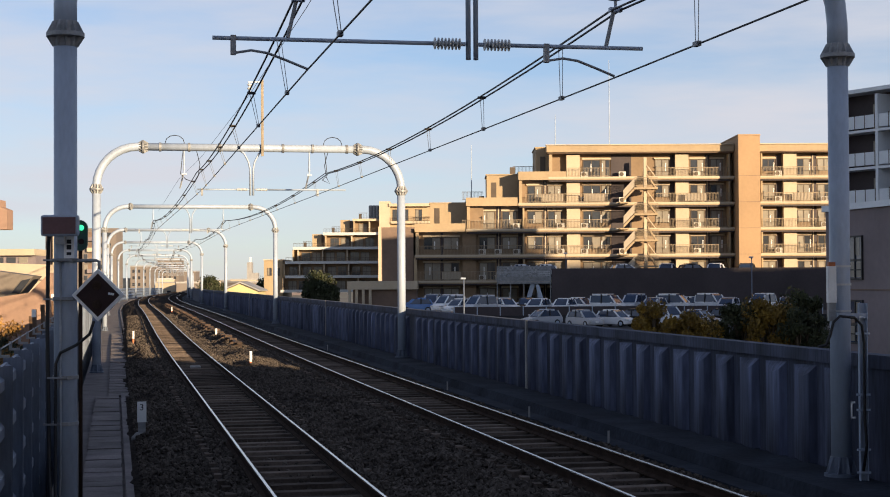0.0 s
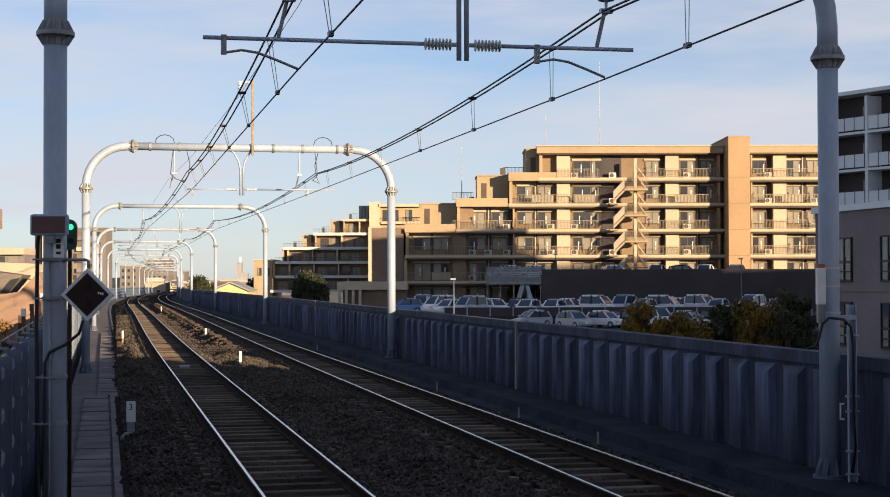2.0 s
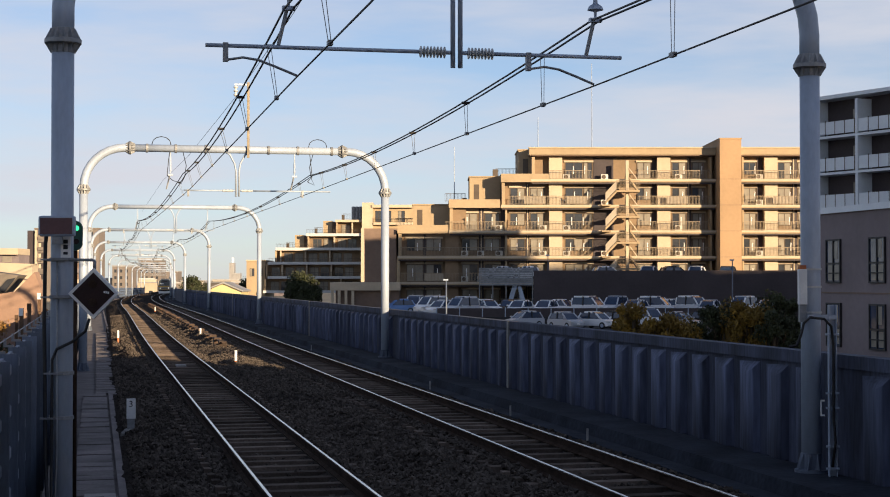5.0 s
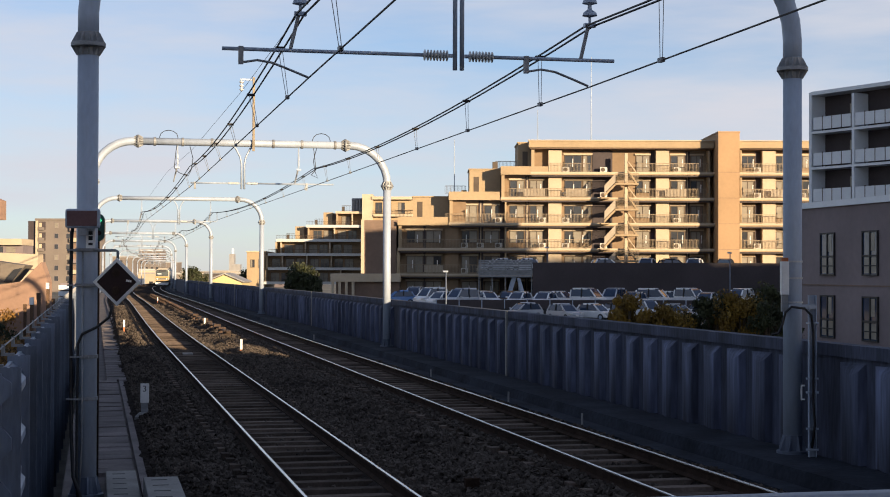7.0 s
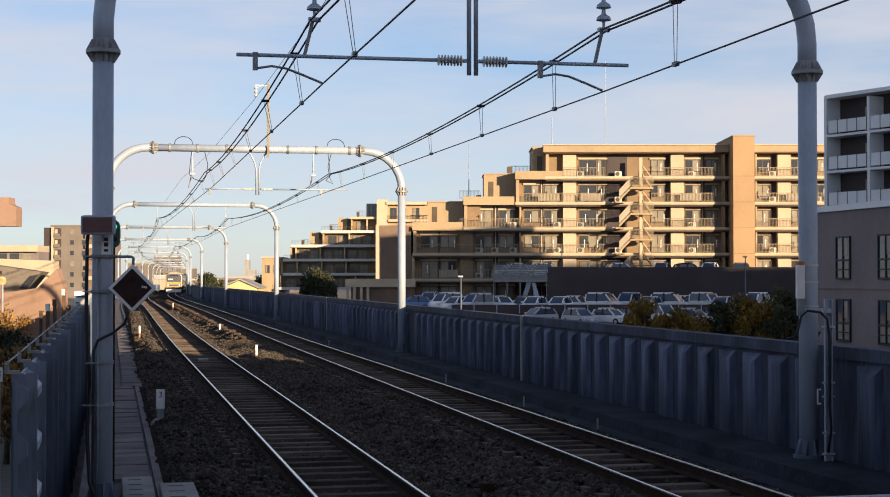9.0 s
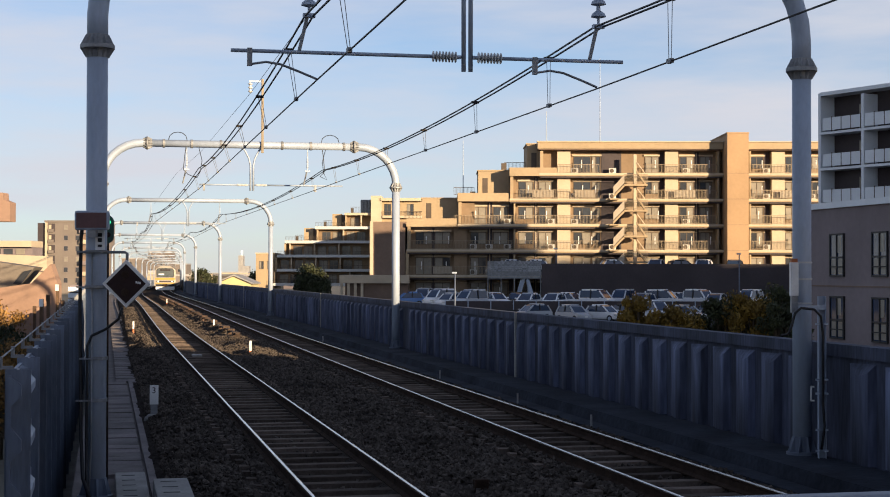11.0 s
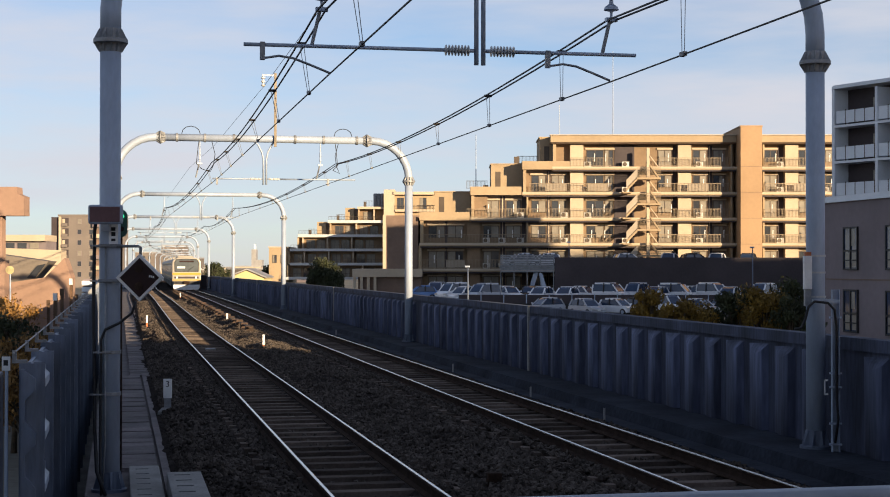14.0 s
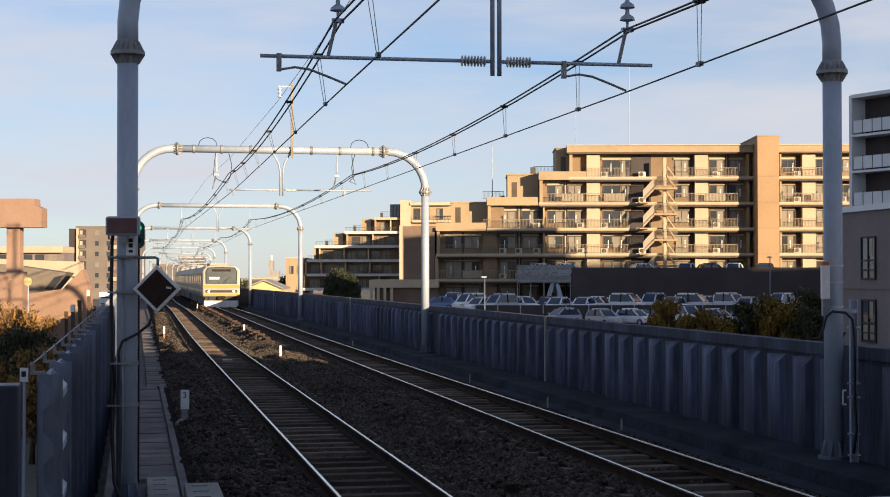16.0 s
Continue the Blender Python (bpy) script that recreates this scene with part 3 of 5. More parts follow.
def main_apartments():
    """The long stepped apartment house behind the car park."""
    d0 = 174.0
    b = thing("apartment_building", "tan stepped apartment house with balconies and a stair tower", "building", m=local(0, d0))
    depth = 11.0
    left = {1: -4.4, 2: -4.4, 3: -4.4, 4: -4.2, 5: 1.6, 6: 7.5, 7: 10.9}
    right = 62.0
    back = 1.7
    for k in range(1, 8):
        z = FLOOR[k]
        # wall behind the balconies, with recess shade in its darker tile
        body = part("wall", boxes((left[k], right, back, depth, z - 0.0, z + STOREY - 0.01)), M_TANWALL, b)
        if k > 1:
            for xa, xb in ((left[k] - 0.1, 31.74), (34.16, right)):
                part("balcony_slab", boxes((xa, xb, 0.0, back - 0.003, z - 0.22, z + 0.1)), M_TAN, b)
                # dark strip that builds in the shade under the slab
                part("under_slab_shade", boxes((xa + 0.1, xb - 0.1, 0.12, 0.4, z - 0.40, z - 0.223)), M_DARKWALL, b)
                part("slab_edge", boxes((xa, xb, -0.06, -0.003, z - 0.1, z + 0.13)), M_CREAM, b)
        # end wall of the balcony and partitions
        part("end_wall", boxes((left[k], left[k] + 0.35, 0.25, back - 0.003, z + 0.1, z + STOREY - 0.23)), M_TAN, b)
        for x in (7.9, 31.1, 34.75):
            if x > left[k] + 1:
                part("partition", boxes((x, x + 0.18, 0.3, back - 0.003, z + 0.1, z + STOREY - 0.23)), M_TAN, b)
        for x in (1.1, 12.9, 25.2, 37.4, 49.6):
            if x >= left[k] - 0.6:
                x0 = max(x, left[k] + 0.36)
                part("light_panel", boxes((x0, x0 + 1.5, 0.85, back - 0.003, z + 0.1, z + STOREY - 0.23)), M_CREAM if x > 2 else M_TANWALL, b)
        segs = [(-4.0, 1.0), (1.1, 7.8), (8.2, 12.8), (12.9, 17.6), (22.9, 31.0), (35.0, 43.0), (46.0, 56.0)]
        for xa, xb in segs:
            if xa >= left[k] - 0.6:
                bm = bmnew()
                railing(bm, xa, xb, 0.05, z + 0.1, 1.05)
                part("railing", bm, M_RAILING, b, "thin bronze balcony railing")
                if xb - xa > 3.2 and k > 1 and k % 3 == 0:
                    xm = xa + (xb - xa) * (0.55 if k % 2 else 0.4)
                    part("balcony_panel", boxes((xm, min(xb - 0.1, xm + 2.4), 0.1, 0.12, z + 0.28, z + 1.08)), M_PANEL, b)
        for xa, xb in ((-3.3, -1.4), (-1.1, 0.7), (3.0, 4.8), (5.6, 7.3), (8.5, 10.2), (10.8, 12.4), (14.8, 16.8), (16.9, 17.9), (23.0, 24.6), (27.0, 28.6), (29.3, 30.7), (35.1, 36.6), (39.1, 40.6), (41.4, 43.0), (46.4, 48.4), (51.6, 53.4)):
            if xa > left[k] + 0.5:
                tall = random.random() < 0.55
                window(b, xa, xb, z + (0.15 if tall else 0.75), z + 2.15, back, 2)
                part("shutter_box", boxes((xa - 0.12, xb + 0.12, back - 0.2, back - 0.003, z + 2.17, z + 2.36)), M_CREAM, b)
        for x in (-2.3, 0.4, 3.6, 6.3, 9.4, 11.7, 15.6, 17.0, 24.1, 28.0, 30.2, 36.0, 40.2, 42.4, 47.2, 52.6):
            if x > left[k] + 0.8:
                xa = x + random.uniform(-0.3, 0.3)
                part("laundry_arm", boxes((xa - 0.045, xa + 0.045, 0.42, 0.5, z + 0.75, z + 1.65), (xa - 0.03, xa + 0.03, 0.1, 0.42, z + 1.5, z + 1.58)), M_WHITE, b, "white laundry pole arm")
        for x in (1.9, 5.1, 7.2, 12.2, 14.9, 19.2, 27.6, 36.8, 42.0, 48.0):
            if x > left[k] + 0.8 and not (12.8 < x < 14.5) and k > 1 and random.random() < 0.8:
                put_ac(local(x if x != 1.9 else 3.3, d0 + 0.9, z + 0.1))
        for x in (5.2, 10.5, 28.9, 40.9):
            if x > left[k] + 0.6:
                part("drain_pipe", boxes((x - 0.05, x + 0.05, back - 0.12, back - 0.02, z + 0.1, z + STOREY - 0.33)), M_CREAM, b)
        for xa, xb in ((-1.38, -1.12), (4.95, 5.5), (7.4, 7.85), (10.3, 10.7), (18.0, 20.3), (24.7, 25.15), (28.7, 29.2), (36.7, 37.3), (40.7, 41.3), (43.1, 45.9), (49.0, 49.5)):
            if xa > left[k] + 0.5:
                # dark panel that puts recess shade on the wall between windows
                part("recess_shade", boxes((xa, xb, back - 0.09, back - 0.025, z + 0.1, z + STOREY - 0.25)), M_DARKWALL, b)
        # doors beside the stair and the tower
        for xa, xb in ((17.7, 19.7), (29.9, 31.0)):
            if xa > left[k]:
                part("recess_door", boxes((xa + 0.5, xb - 0.4, back - 0.05, back + 0.02, z + 0.1, z + 2.1)), M_BROWN, b)
    # roof and parapets
    part("roof", boxes((10.6, 31.69, -0.15, depth + 0.2, FLOOR[7] + STOREY, FLOOR[7] + STOREY + 0.75)), M_TAN, b)
    part("roof", boxes((34.21, right, -0.15, depth + 0.2, FLOOR[7] + STOREY, FLOOR[7] + STOREY + 0.75)), M_TAN, b)
    for k, xa, xb in ((6, 7.4, 12.8), (5, 1.5, 7.3), (4, -4.3, 1.4)):
        z = FLOOR[k] + STOREY
        part("terrace_parapet", boxes((xa, xb, -0.05, 0.2, z - 0.2, z + 0.75)), M_TAN, b)
        part("terrace_parapet", boxes((xa, xa + 0.2, 0.203, depth, z - 0.2, z + 0.75)), M_TAN, b)
        bm = bmnew()
        railing(bm, xa - 0.4, xa + 2.0, 5.0, z + 0.7, 1.0)
        part("railing", bm, M_FRAME, b)
    for xa, xb in ((10.5, 31.69), (34.21, right)):
        part("roof_cap", boxes((xa, xb, -0.3, 0.4, FLOOR[7] + STOREY + 0.753, FLOOR[7] + STOREY + 0.86)), M_CREAM, b)
        part("eave_board", boxes((xa + 0.2, xb, 0.1, back - 0.004, FLOOR[7] + STOREY - 0.12, FLOOR[7] + STOREY - 0.004)), M_BROWN, b)
    # lift heads on the steps
    for x0, x1, y0, y1, z0, z1 in ((9.5, 11.6, 2.2, 9, FLOOR[7] + 0.0, FLOOR[7] + 3.55), (3.9, 7.45, 2.6, 9, FLOOR[6], FLOOR[6] + 3.4), (-2.6, 1.55, 2.6, 9, FLOOR[5], FLOOR[5] + 3.1)):
        part("lift_head", boxes((x0, x1, y0, y1, z0, z1), (x0 - 0.1, x1, y0 - 0.1, y1, z1, z1 + 0.15)), M_TAN, b)
        part("door", boxes((x0 + 0.5, x0 + 1.1, y0 - 0.04, y0 + 0.02, z0 + 0.8, z0 + 2.6)), M_FRAME, b)
    # stair tower bay
    part("tower", boxes((31.75, 34.15, -2.3, depth, GROUND_Z, FLOOR[7] + 4.45)), M_TAN2, b)
    part("tower_cap", boxes((31.7, 34.2, -2.35, depth, FLOOR[7] + 4.45, FLOOR[7] + 4.6)), M_TAN2, b)
    for k in range(2, 8):
        part("joint", boxes((31.74, 34.16, -2.315, -2.29, FLOOR[k] - 0.02, FLOOR[k] + 0.02)), M_BROWN, b)
    # open zigzag stair
    part("stair_column", boxes((21.4, 21.75, -0.9, -0.55, GROUND_Z, FLOOR[7] + 2.2)), M_CREAM, b)
    for k in range(2, 8):
        z = FLOOR[k] - 1.2
        part("landing", boxes((20.2, 22.85, -1.9, -0.05, z - 0.22, z)), M_TAN, b)
        bm = bmnew()
        railing(bm, 20.2, 22.85, -1.9, z, 1.1, 0.11)
        part("landing_rail", bm, M_RAILING, b)
        bm = bmnew()
        prism(bm, [(22.85, z), (22.85, z - 0.28), (21.8, z + 1.25), (21.8, z + 1.55)], -1.0, -0.2)
        part("stair_flight", bm, M_TAN, b)
        bm = bmnew()
        prism(bm, [(22.85, z + 1.1), (22.85, z + 0.95), (21.8, z + 2.35), (21.8, z + 2.5)], -1.06, -1.0)
        part("flight_guard", bm, M_CREAM, b)
        bm = bmnew()
        prism(bm, [(20.25, z - 0.02), (20.25, z - 0.32), (19.0, z - 1.62), (19.0, z - 1.3)], -1.85, -1.1)
        part("stair_flight", bm, M_TAN, b)
        bm = bmnew()
        prism(bm, [(20.25, z + 1.05), (20.25, z + 0.1), (19.0, z - 1.2), (19.0, z - 0.3)], -1.9, -1.86)
        part("flight_guard", bm, M_PANEL, b)
        part("floor_bridge", boxes((18.6, 19.6, -1.85, -0.003, z - 1.78, z - 1.62)), M_TAN, b)
    # aerials
    for x, h in ((12.0, 4.2), (18.3, 10.5), (2.2, 6.5)):
        bm = bmnew()
        zz = FLOOR[7] + 3.6 if x > 10 else FLOOR[6] + 0.7
        tube(bm, [(x, 6, zz), (x, 6, zz + h)], 0.06, 6, 0.035)
        part("aerial", bm, M_GALV, b)
    for x, z in ((3.0, FLOOR[5] + 3.1), (-2.0, FLOOR[4] + 3.9), (6.6, FLOOR[6] + 3.5)):
        part("roof_vent", boxes((x, x + 0.6, 3.5, 4.1, z - 0.2, z + 0.9)), M_FRAME, b)
    # low front block
    part("entrance_block", boxes((-11.0, -4.0, -4.0, 8, GROUND_Z, 1.1)), M_BROWN, b)
    part("entrance_roof", boxes((-11.6, -3.9, -4.6, 8, 1.1, 2.0)), M_CREAM, b)
    for i in range(4):
        part("entrance_post", boxes((-11.5 + i * 0.75, -11.2 + i * 0.75, -4.5, -4.2, GROUND_Z, 1.1)), M_CREAM, b)
    # brown shaft on the left end
    part("end_block", boxes((-8.0, -4.45, 0.5, 11, GROUND_Z, FLOOR[5] + 0.2)), M_BROWN, b)
    return b


main_apartments()


def rear_apartments():
    """A second stepped block farther along; each storey steps back behind a terrace."""
    d0, s = 313.0, 313.0 / 2698
    X = lambda p: (p - 780) * s
    Z = lambda q: 2.28 + (484 - q) * s
    b = thing("apartment_building", "farther stepped apartment block with pale balcony bands", "building", m=local(0, d0))
    st = 2.9
    for i, (q, pl, pb) in enumerate(((506, 480, 478), (481, 482, 486), (456, 498, 486), (431, 555, 500), (406, 605, 553))):
        z, xl, xb = Z(q), X(pl), X(pb)
        # same darkened tile carries the shade behind these terraces
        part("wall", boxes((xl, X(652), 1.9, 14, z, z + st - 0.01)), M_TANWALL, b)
        part("balcony_slab", boxes((xb, X(652), 0, 1.897, z - 0.15, z + 0.12)), M_TAN, b)
        part("slab_edge", boxes((xb - 0.1, X(651), -0.12, -0.003, z - 0.16, z + 0.38)), M_PORCELAIN, b)
        part("end_wall", boxes((xl, xl + 0.3, 0.2, 1.897, z + 0.12, z + st - 0.16)), M_TAN, b)
        x, j = xl + 1.0, 0
        while x < X(652) - 2.3:
            if (j + i) % 3 == 2:
                part("partition", boxes((x, x + 0.25, 0.3, 1.897, z + 0.12, z + st - 0.16)), M_CREAM, b)
                x += 0.7
            else:
                window(b, x, x + 1.75, z + 0.2, z + 2.2, 1.9, 2, M_GLASS if (j + i) % 2 else M_CURTAINSHEEN)
                x += 2.15
            j += 1
        bm = bmnew()
        railing(bm, xb, X(650), 0.05, z + 0.2, 0.95, 0.3)
        part("railing", bm, M_FRAME, b)
    # roofs, lift heads and plant on the terraces
    for q, pl, pr in ((431, 500, 556), (406, 553, 606), (381, 604, 651)):
        part("roof_band", boxes((X(pl), X(pr), -0.1, 13.9, Z(q) - 0.22, Z(q) + 0.25)), M_CREAM, b)
    for pl, pr, q0, q1 in ((531, 547, 430, 405), (581, 597, 405, 380)):
        part("lift_head", boxes((X(pl), X(pr), 2.6, 8, Z(q0), Z(q1))), M_TAN, b)
        part("lift_recess", boxes((X(pr) + 0.005, X(pr) + 0.95, 3.1, 8, Z(q0), Z(q1) - 0.15)), M_BROWN, b)
    for pl, pr, q0 in ((516, 530, 428), (566, 580, 402), (614, 630, 378)):
        bm = bmnew()
        railing(bm, X(pl), X(pr), 2.0, Z(q0), 1.2, 0.3)
        part("terrace_rail", bm, M_FRAME, b)
        part("roof_tank", boxes((X(pl), X(pl) + 0.5, 2.6, 3.2, Z(q0), Z(q0) + 1.0)), M_FRAME, b)
    bm = bmnew()
    for k in range(3):
        lathe(bm, [(0.42, Z(382)), (0.42, Z(355)), (0.3, Z(354))], 12, pose(X(634 + 6 * k), 4, 0))
    part("flue", bm, M_GALVDARK, b)
    part("white_shaft", boxes((X(651), X(670), -1, 12, GROUND_Z, Z(349))), M_CREAM, b)
    part("end_block", boxes((X(670) + 0.003, X(742), 0, 12, GROUND_Z, Z(353))), M_TAN, b)
    part("roof_band", boxes((X(668), X(742), -1.3, -0.003, Z(358), Z(353))), M_CREAM, b)
    part("balcony_slab", boxes((X(671), X(742), -1.3, -0.003, Z(388), Z(384))), M_CREAM, b)
    for p in (674, 690, 714):
        window(b, X(p), X(p + 12), Z(383), Z(363), 0.0, 2)
    bm = bmnew()
    railing(bm, X(671), X(742), -1.25, Z(384), 0.9, 0.3)
    part("railing", bm, M_FRAME, b)
    part("front_wing", boxes((-13.3, -4.0, -27, -1.05, GROUND_Z, 11.8)), M_BROWN, b)
    # cream strip paints the sunlit left edge of the brown wing
    part("wing_lit_edge", boxes((-13.9, -13.303, -27, -26.4, GROUND_Z, 11.9)), M_CREAM, b)
    part("wing", boxes((X(446), X(479), 2, 20, GROUND_Z, Z(451))), M_TAN, b)
    part("wing_roof", boxes((X(445), X(479), 1.8, 20, Z(451), Z(449))), M_CREAM, b)
    window(b, X(452), X(460), Z(478), Z(464), 2.0, 2)
    window(b, X(466), X(474), Z(478), Z(464), 2.0, 2)
    return b


rear_apartments()


def brown_house():
    """The near grey-brown building whose long wall runs along the line."""
    b = thing("office_building", "grey-brown rendered building with tall dark windows and a pale cornice", "building", m=pose(33.0, 68.0, 0, 0, 0, -90))
    top = 5.3
    part("wall", boxes((0, 40, 0, 16, GROUND_Z, top)), M_GREYWALL, b)
    part("cornice", boxes((-0.15, 40.1, -0.14, 16, top, top + 0.28)), M_PALE, b)
    part("band", boxes((-0.03, 40, -0.03, 16, 1.66, 1.72)), M_BROWN, b)
    for i in range(6):
        x = 2.25 + i * 4.0
        for z in (-0.75, 2.13):
            w = window(b, x, x + 1.4, z, z + 1.98, -0.02, 2, M_CARGLASS, M_BLACK)
            part("transom", boxes((x + 0.05, x + 1.35, -0.1, 0.0, z + 0.84, z + 0.92)), M_BLACK, w)
            part("transom", boxes((x + 0.05, x + 1.35, -0.1, 0.0, z + 0.42, z + 0.47)), M_BLACK, w)
            # pale sheets laid on the outer glass as painted reflections
            for xc in (0.16, 0.80):
                part("pane_reflection", boxes((x + xc, x + xc + 0.42, -0.046, -0.042, z + 0.12, z + 0.80)), M_CURTAINSHEEN, w)
            part("pane_reflection", boxes((x + 0.75, x + 1.1, -0.046, -0.042, z + 1.1, z + 1.88)), M_CURTAINSHEEN, w)
    return b


brown_house()


def grey_block():
    """The tall pale block with panelled balconies."""
    d0, s = 124.0, 124.0 / 2700
    b = thing("apartment_building", "grey apartment tower with pale balcony panels and dark recesses", "building", m=local((1430 - 768) * s, d0, 0, -60))
    top = 2.28 + (480 - 168) * s
    # shade behind the balconies is put into this wall's dark colour
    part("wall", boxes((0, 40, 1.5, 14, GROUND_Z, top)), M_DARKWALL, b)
    part("side_wall", boxes((-0.15, 0.15, 0, 14, GROUND_Z, top + 0.25)), M_PALE, b)
    part("roof", boxes((0.153, 40, -0.1, 14, top, top + 0.3)), M_PALE, b)
    st = 2.9
    for i in range(-1, 3):
        zf = 2.28 + (480 - 358) * s + st * i
        part("balcony_slab", boxes((0.153, 40, 0, 1.49, zf - 0.2, zf)), M_PALE, b)
        for j in range(8):
            for q in range(4):
                x = 0.35 + j * 4.6 + q * 1.05
                part("panel", boxes((x, x + 1.0, 0.0, 0.04, zf + 0.12, zf + 1.12)), M_PALE, b)
                part("panel_post", boxes((x + 1.004, x + 1.044, -0.03, 0.05, zf, zf + 1.2)), M_FRAME, b)
            part("pier", boxes((j * 4.6 + 4.62, j * 4.6 + 4.9, -0.05, 1.48, zf + 0.003, zf + st - 0.203)), M_PALE, b)
            part("door", boxes((j * 4.6 + 3.0, j * 4.6 + 3.9, 1.40, 1.49, zf, zf + 2.1)), M_CURTAINSHEEN, b)
    return b


grey_block()

# ---- car park ----
tagged(part("car_park", boxes((-22, 70, 62, 146, GROUND_Z + 0.01, -2.1), (-22, 70, 146.01, 170, GROUND_Z + 0.01, -1.25)), M_ASPHALT, m=local(8, 0)), "dark asphalt car park on two levels", "car park", kind="structure")
deck = thing("parking_deck", "dark brown upper parking deck with a slatted ramp end", "parking deck", m=local(0, 164))
S = 164 / 2700
DX = lambda p: (p - 768) * S
DZ = lambda p: 2.28 + (480 - p) * S
part("wall", boxes((DX(940), DX(1480), 0, 0.3, -2.1, DZ(464))), M_DARKWALL, deck)
part("slab", boxes((DX(845), DX(1480), 0.303, 9, DZ(464) - 1.2, DZ(464) - 0.9)), M_CONCRETE, deck)
for i in range(9):
    z = DZ(490) + i * (DZ(459) - DZ(490)) / 9
    part("slat", boxes((DX(845), DX(939), -0.05, 0.05, z, z + 0.17)), M_GALVDARK, deck)
for i in range(5):
    x = DX(845) + i * (DX(938) - DX(845)) / 4
    part("screen_post", boxes((x - 0.05, x + 0.05, 0.053, 0.2, -1.5, DZ(459))), M_GALVDARK, deck)
bm = bmnew()
prism(bm, [(DX(885), -2.1), (DX(893), -2.1), (DX(912), DZ(488)), (DX(904), DZ(488))], 0.3, 0.6)
prism(bm, [(DX(912), DZ(492)), (DX(918), DZ(492)), (DX(936), -2.1), (DX(925), -2.1)], 0.0, 0.6)
part("brace", bm, M_GALV, deck)


def car_master(kind):
    """A parked car: body, glasshouse, wheels, lamps."""
    van = kind == "van"
    Wd = 1.6
    t = thing("car", "parked white minivan" if van else "parked saloon car", "car", "parked cars")
    if van:
        low = [(-2.2, 0.25), (2.1, 0.25), (2.2, 0.45), (2.15, 0.8), (1.55, 1.02), (-2.15, 1.02), (-2.2, 0.6)]
        up = [(-2.12, 1.0), (1.55, 1.0), (0.75, 1.72), (0.4, 1.85), (-1.9, 1.85), (-2.05, 1.7)]
    else:
        low = [(-2.1, 0.25), (2.05, 0.25), (2.15, 0.45), (2.05, 0.72), (1.1, 0.88), (-2.1, 0.9), (-2.15, 0.6)]
        up = [(-1.95, 0.88), (1.15, 0.86), (0.35, 1.40), (0.0, 1.5), (-1.2, 1.5), (-1.55, 1.4)]
    low, up = [(x * 0.82, z) for x, z in low], [(x * 0.82, z) for x, z in up]
    bm = bmnew()
    prism(bm, low, -Wd / 2, Wd / 2)
    bmesh.ops.bevel(bm, geom=list(bm.edges), offset=0.07, segments=2, affect="EDGES")
    part("body", bm, M_CARPAINT, t)
    bm = bmnew()
    prism(bm, up, -Wd / 2 + 0.08, Wd / 2 - 0.08)
    for v in bm.verts:
        if v.co.z > 1.2:
            v.co.y *= 0.86
    bmesh.ops.bevel(bm, geom=list(bm.edges), offset=0.06, segments=2, affect="EDGES")
    part("glasshouse", bm, M_CARGLASS, t, "dark car windows")
    zr = up[3][1]
    part("roof", boxes((up[4][0] + 0.05, up[3][0] - 0.05, -Wd / 2 + 0.16, Wd / 2 - 0.16, zr - 0.13, zr + 0.05)), M_CARPAINT, t, bevel=0.05)
    for sgn in (-1, 1):
        for p0, p1 in ((up[1], up[2]), (up[0], up[5]), ((-0.4, 0.95), (-0.4, zr))):
            bm = bmnew()
            y0, y1 = sgn * (Wd / 2 - 0.07), sgn * (Wd / 2 - 0.07) * 0.86
            tube(bm, [(p0[0], y0, p0[1]), (p1[0], y1, p1[1])], 0.075, 5)
            part("pillar", bm, M_CARPAINT if p0[0] != -0.4 else M_BLACK, t)
        part("mirror", boxes((0.82, 0.94, sgn * (Wd / 2 + 0.08) - 0.08, sgn * (Wd / 2 + 0.08) + 0.08, 0.95, 1.08)), M_CARPAINT, t)
    for x in (-1.1, 1.1):
        for sgn in (-1, 1):
            bm = bmnew()
            lathe(bm, [(0.2, -0.1), (0.31, -0.08), (0.31, 0.08), (0.2, 0.1)], 16, pose(x, sgn * (Wd / 2 - 0.08), 0.31, 90, 0, 0))
            wheel = part("wheel", bm, M_BLACK, t)
            bm = bmnew()
            lathe(bm, [(0.19, -0.02), (0.17, 0.02)], 10, pose(x, sgn * (Wd / 2 + 0.01), 0.31, 90, 0, 0))
            part("rim", bm, M_GALV, wheel)
    for sgn in (-1, 1):
        part("headlight", boxes((low[3][0] - 0.12, low[3][0] + 0.06, sgn * 0.62 - 0.18, sgn * 0.62 + 0.18, low[3][1] - 0.16, low[3][1] - 0.02)), M_PORCELAIN, t)
    part("number_plate", boxes((low[2][0], low[2][0] + 0.03, -0.17, 0.17, 0.42, 0.58)), M_WHITE, t)
    return t


def car_paint():
    m = mat("car_paint", (0.6, 0.6, 0.6), 0.25, 0.1, 1, 0.05, 10, 0.0)
    n, l = m.node_tree.nodes, m.node_tree.links
    info = n.new("ShaderNodeObjectInfo")
    l.new(info.outputs["Color"], n["Principled BSDF"].inputs["Base Color"])
    return m


M_CARPAINT = car_paint()
SALOON, VAN = car_master("saloon"), car_master("van")
PAINTS = [("white", (0.85, 0.86, 0.88, 1)), ("silver", (0.52, 0.54, 0.58, 1)), ("dark blue", (0.03, 0.05, 0.10, 1)), ("black", (0.02, 0.02, 0.022, 1)), ("blue", (0.14, 0.27, 0.55, 1))]
used = set()


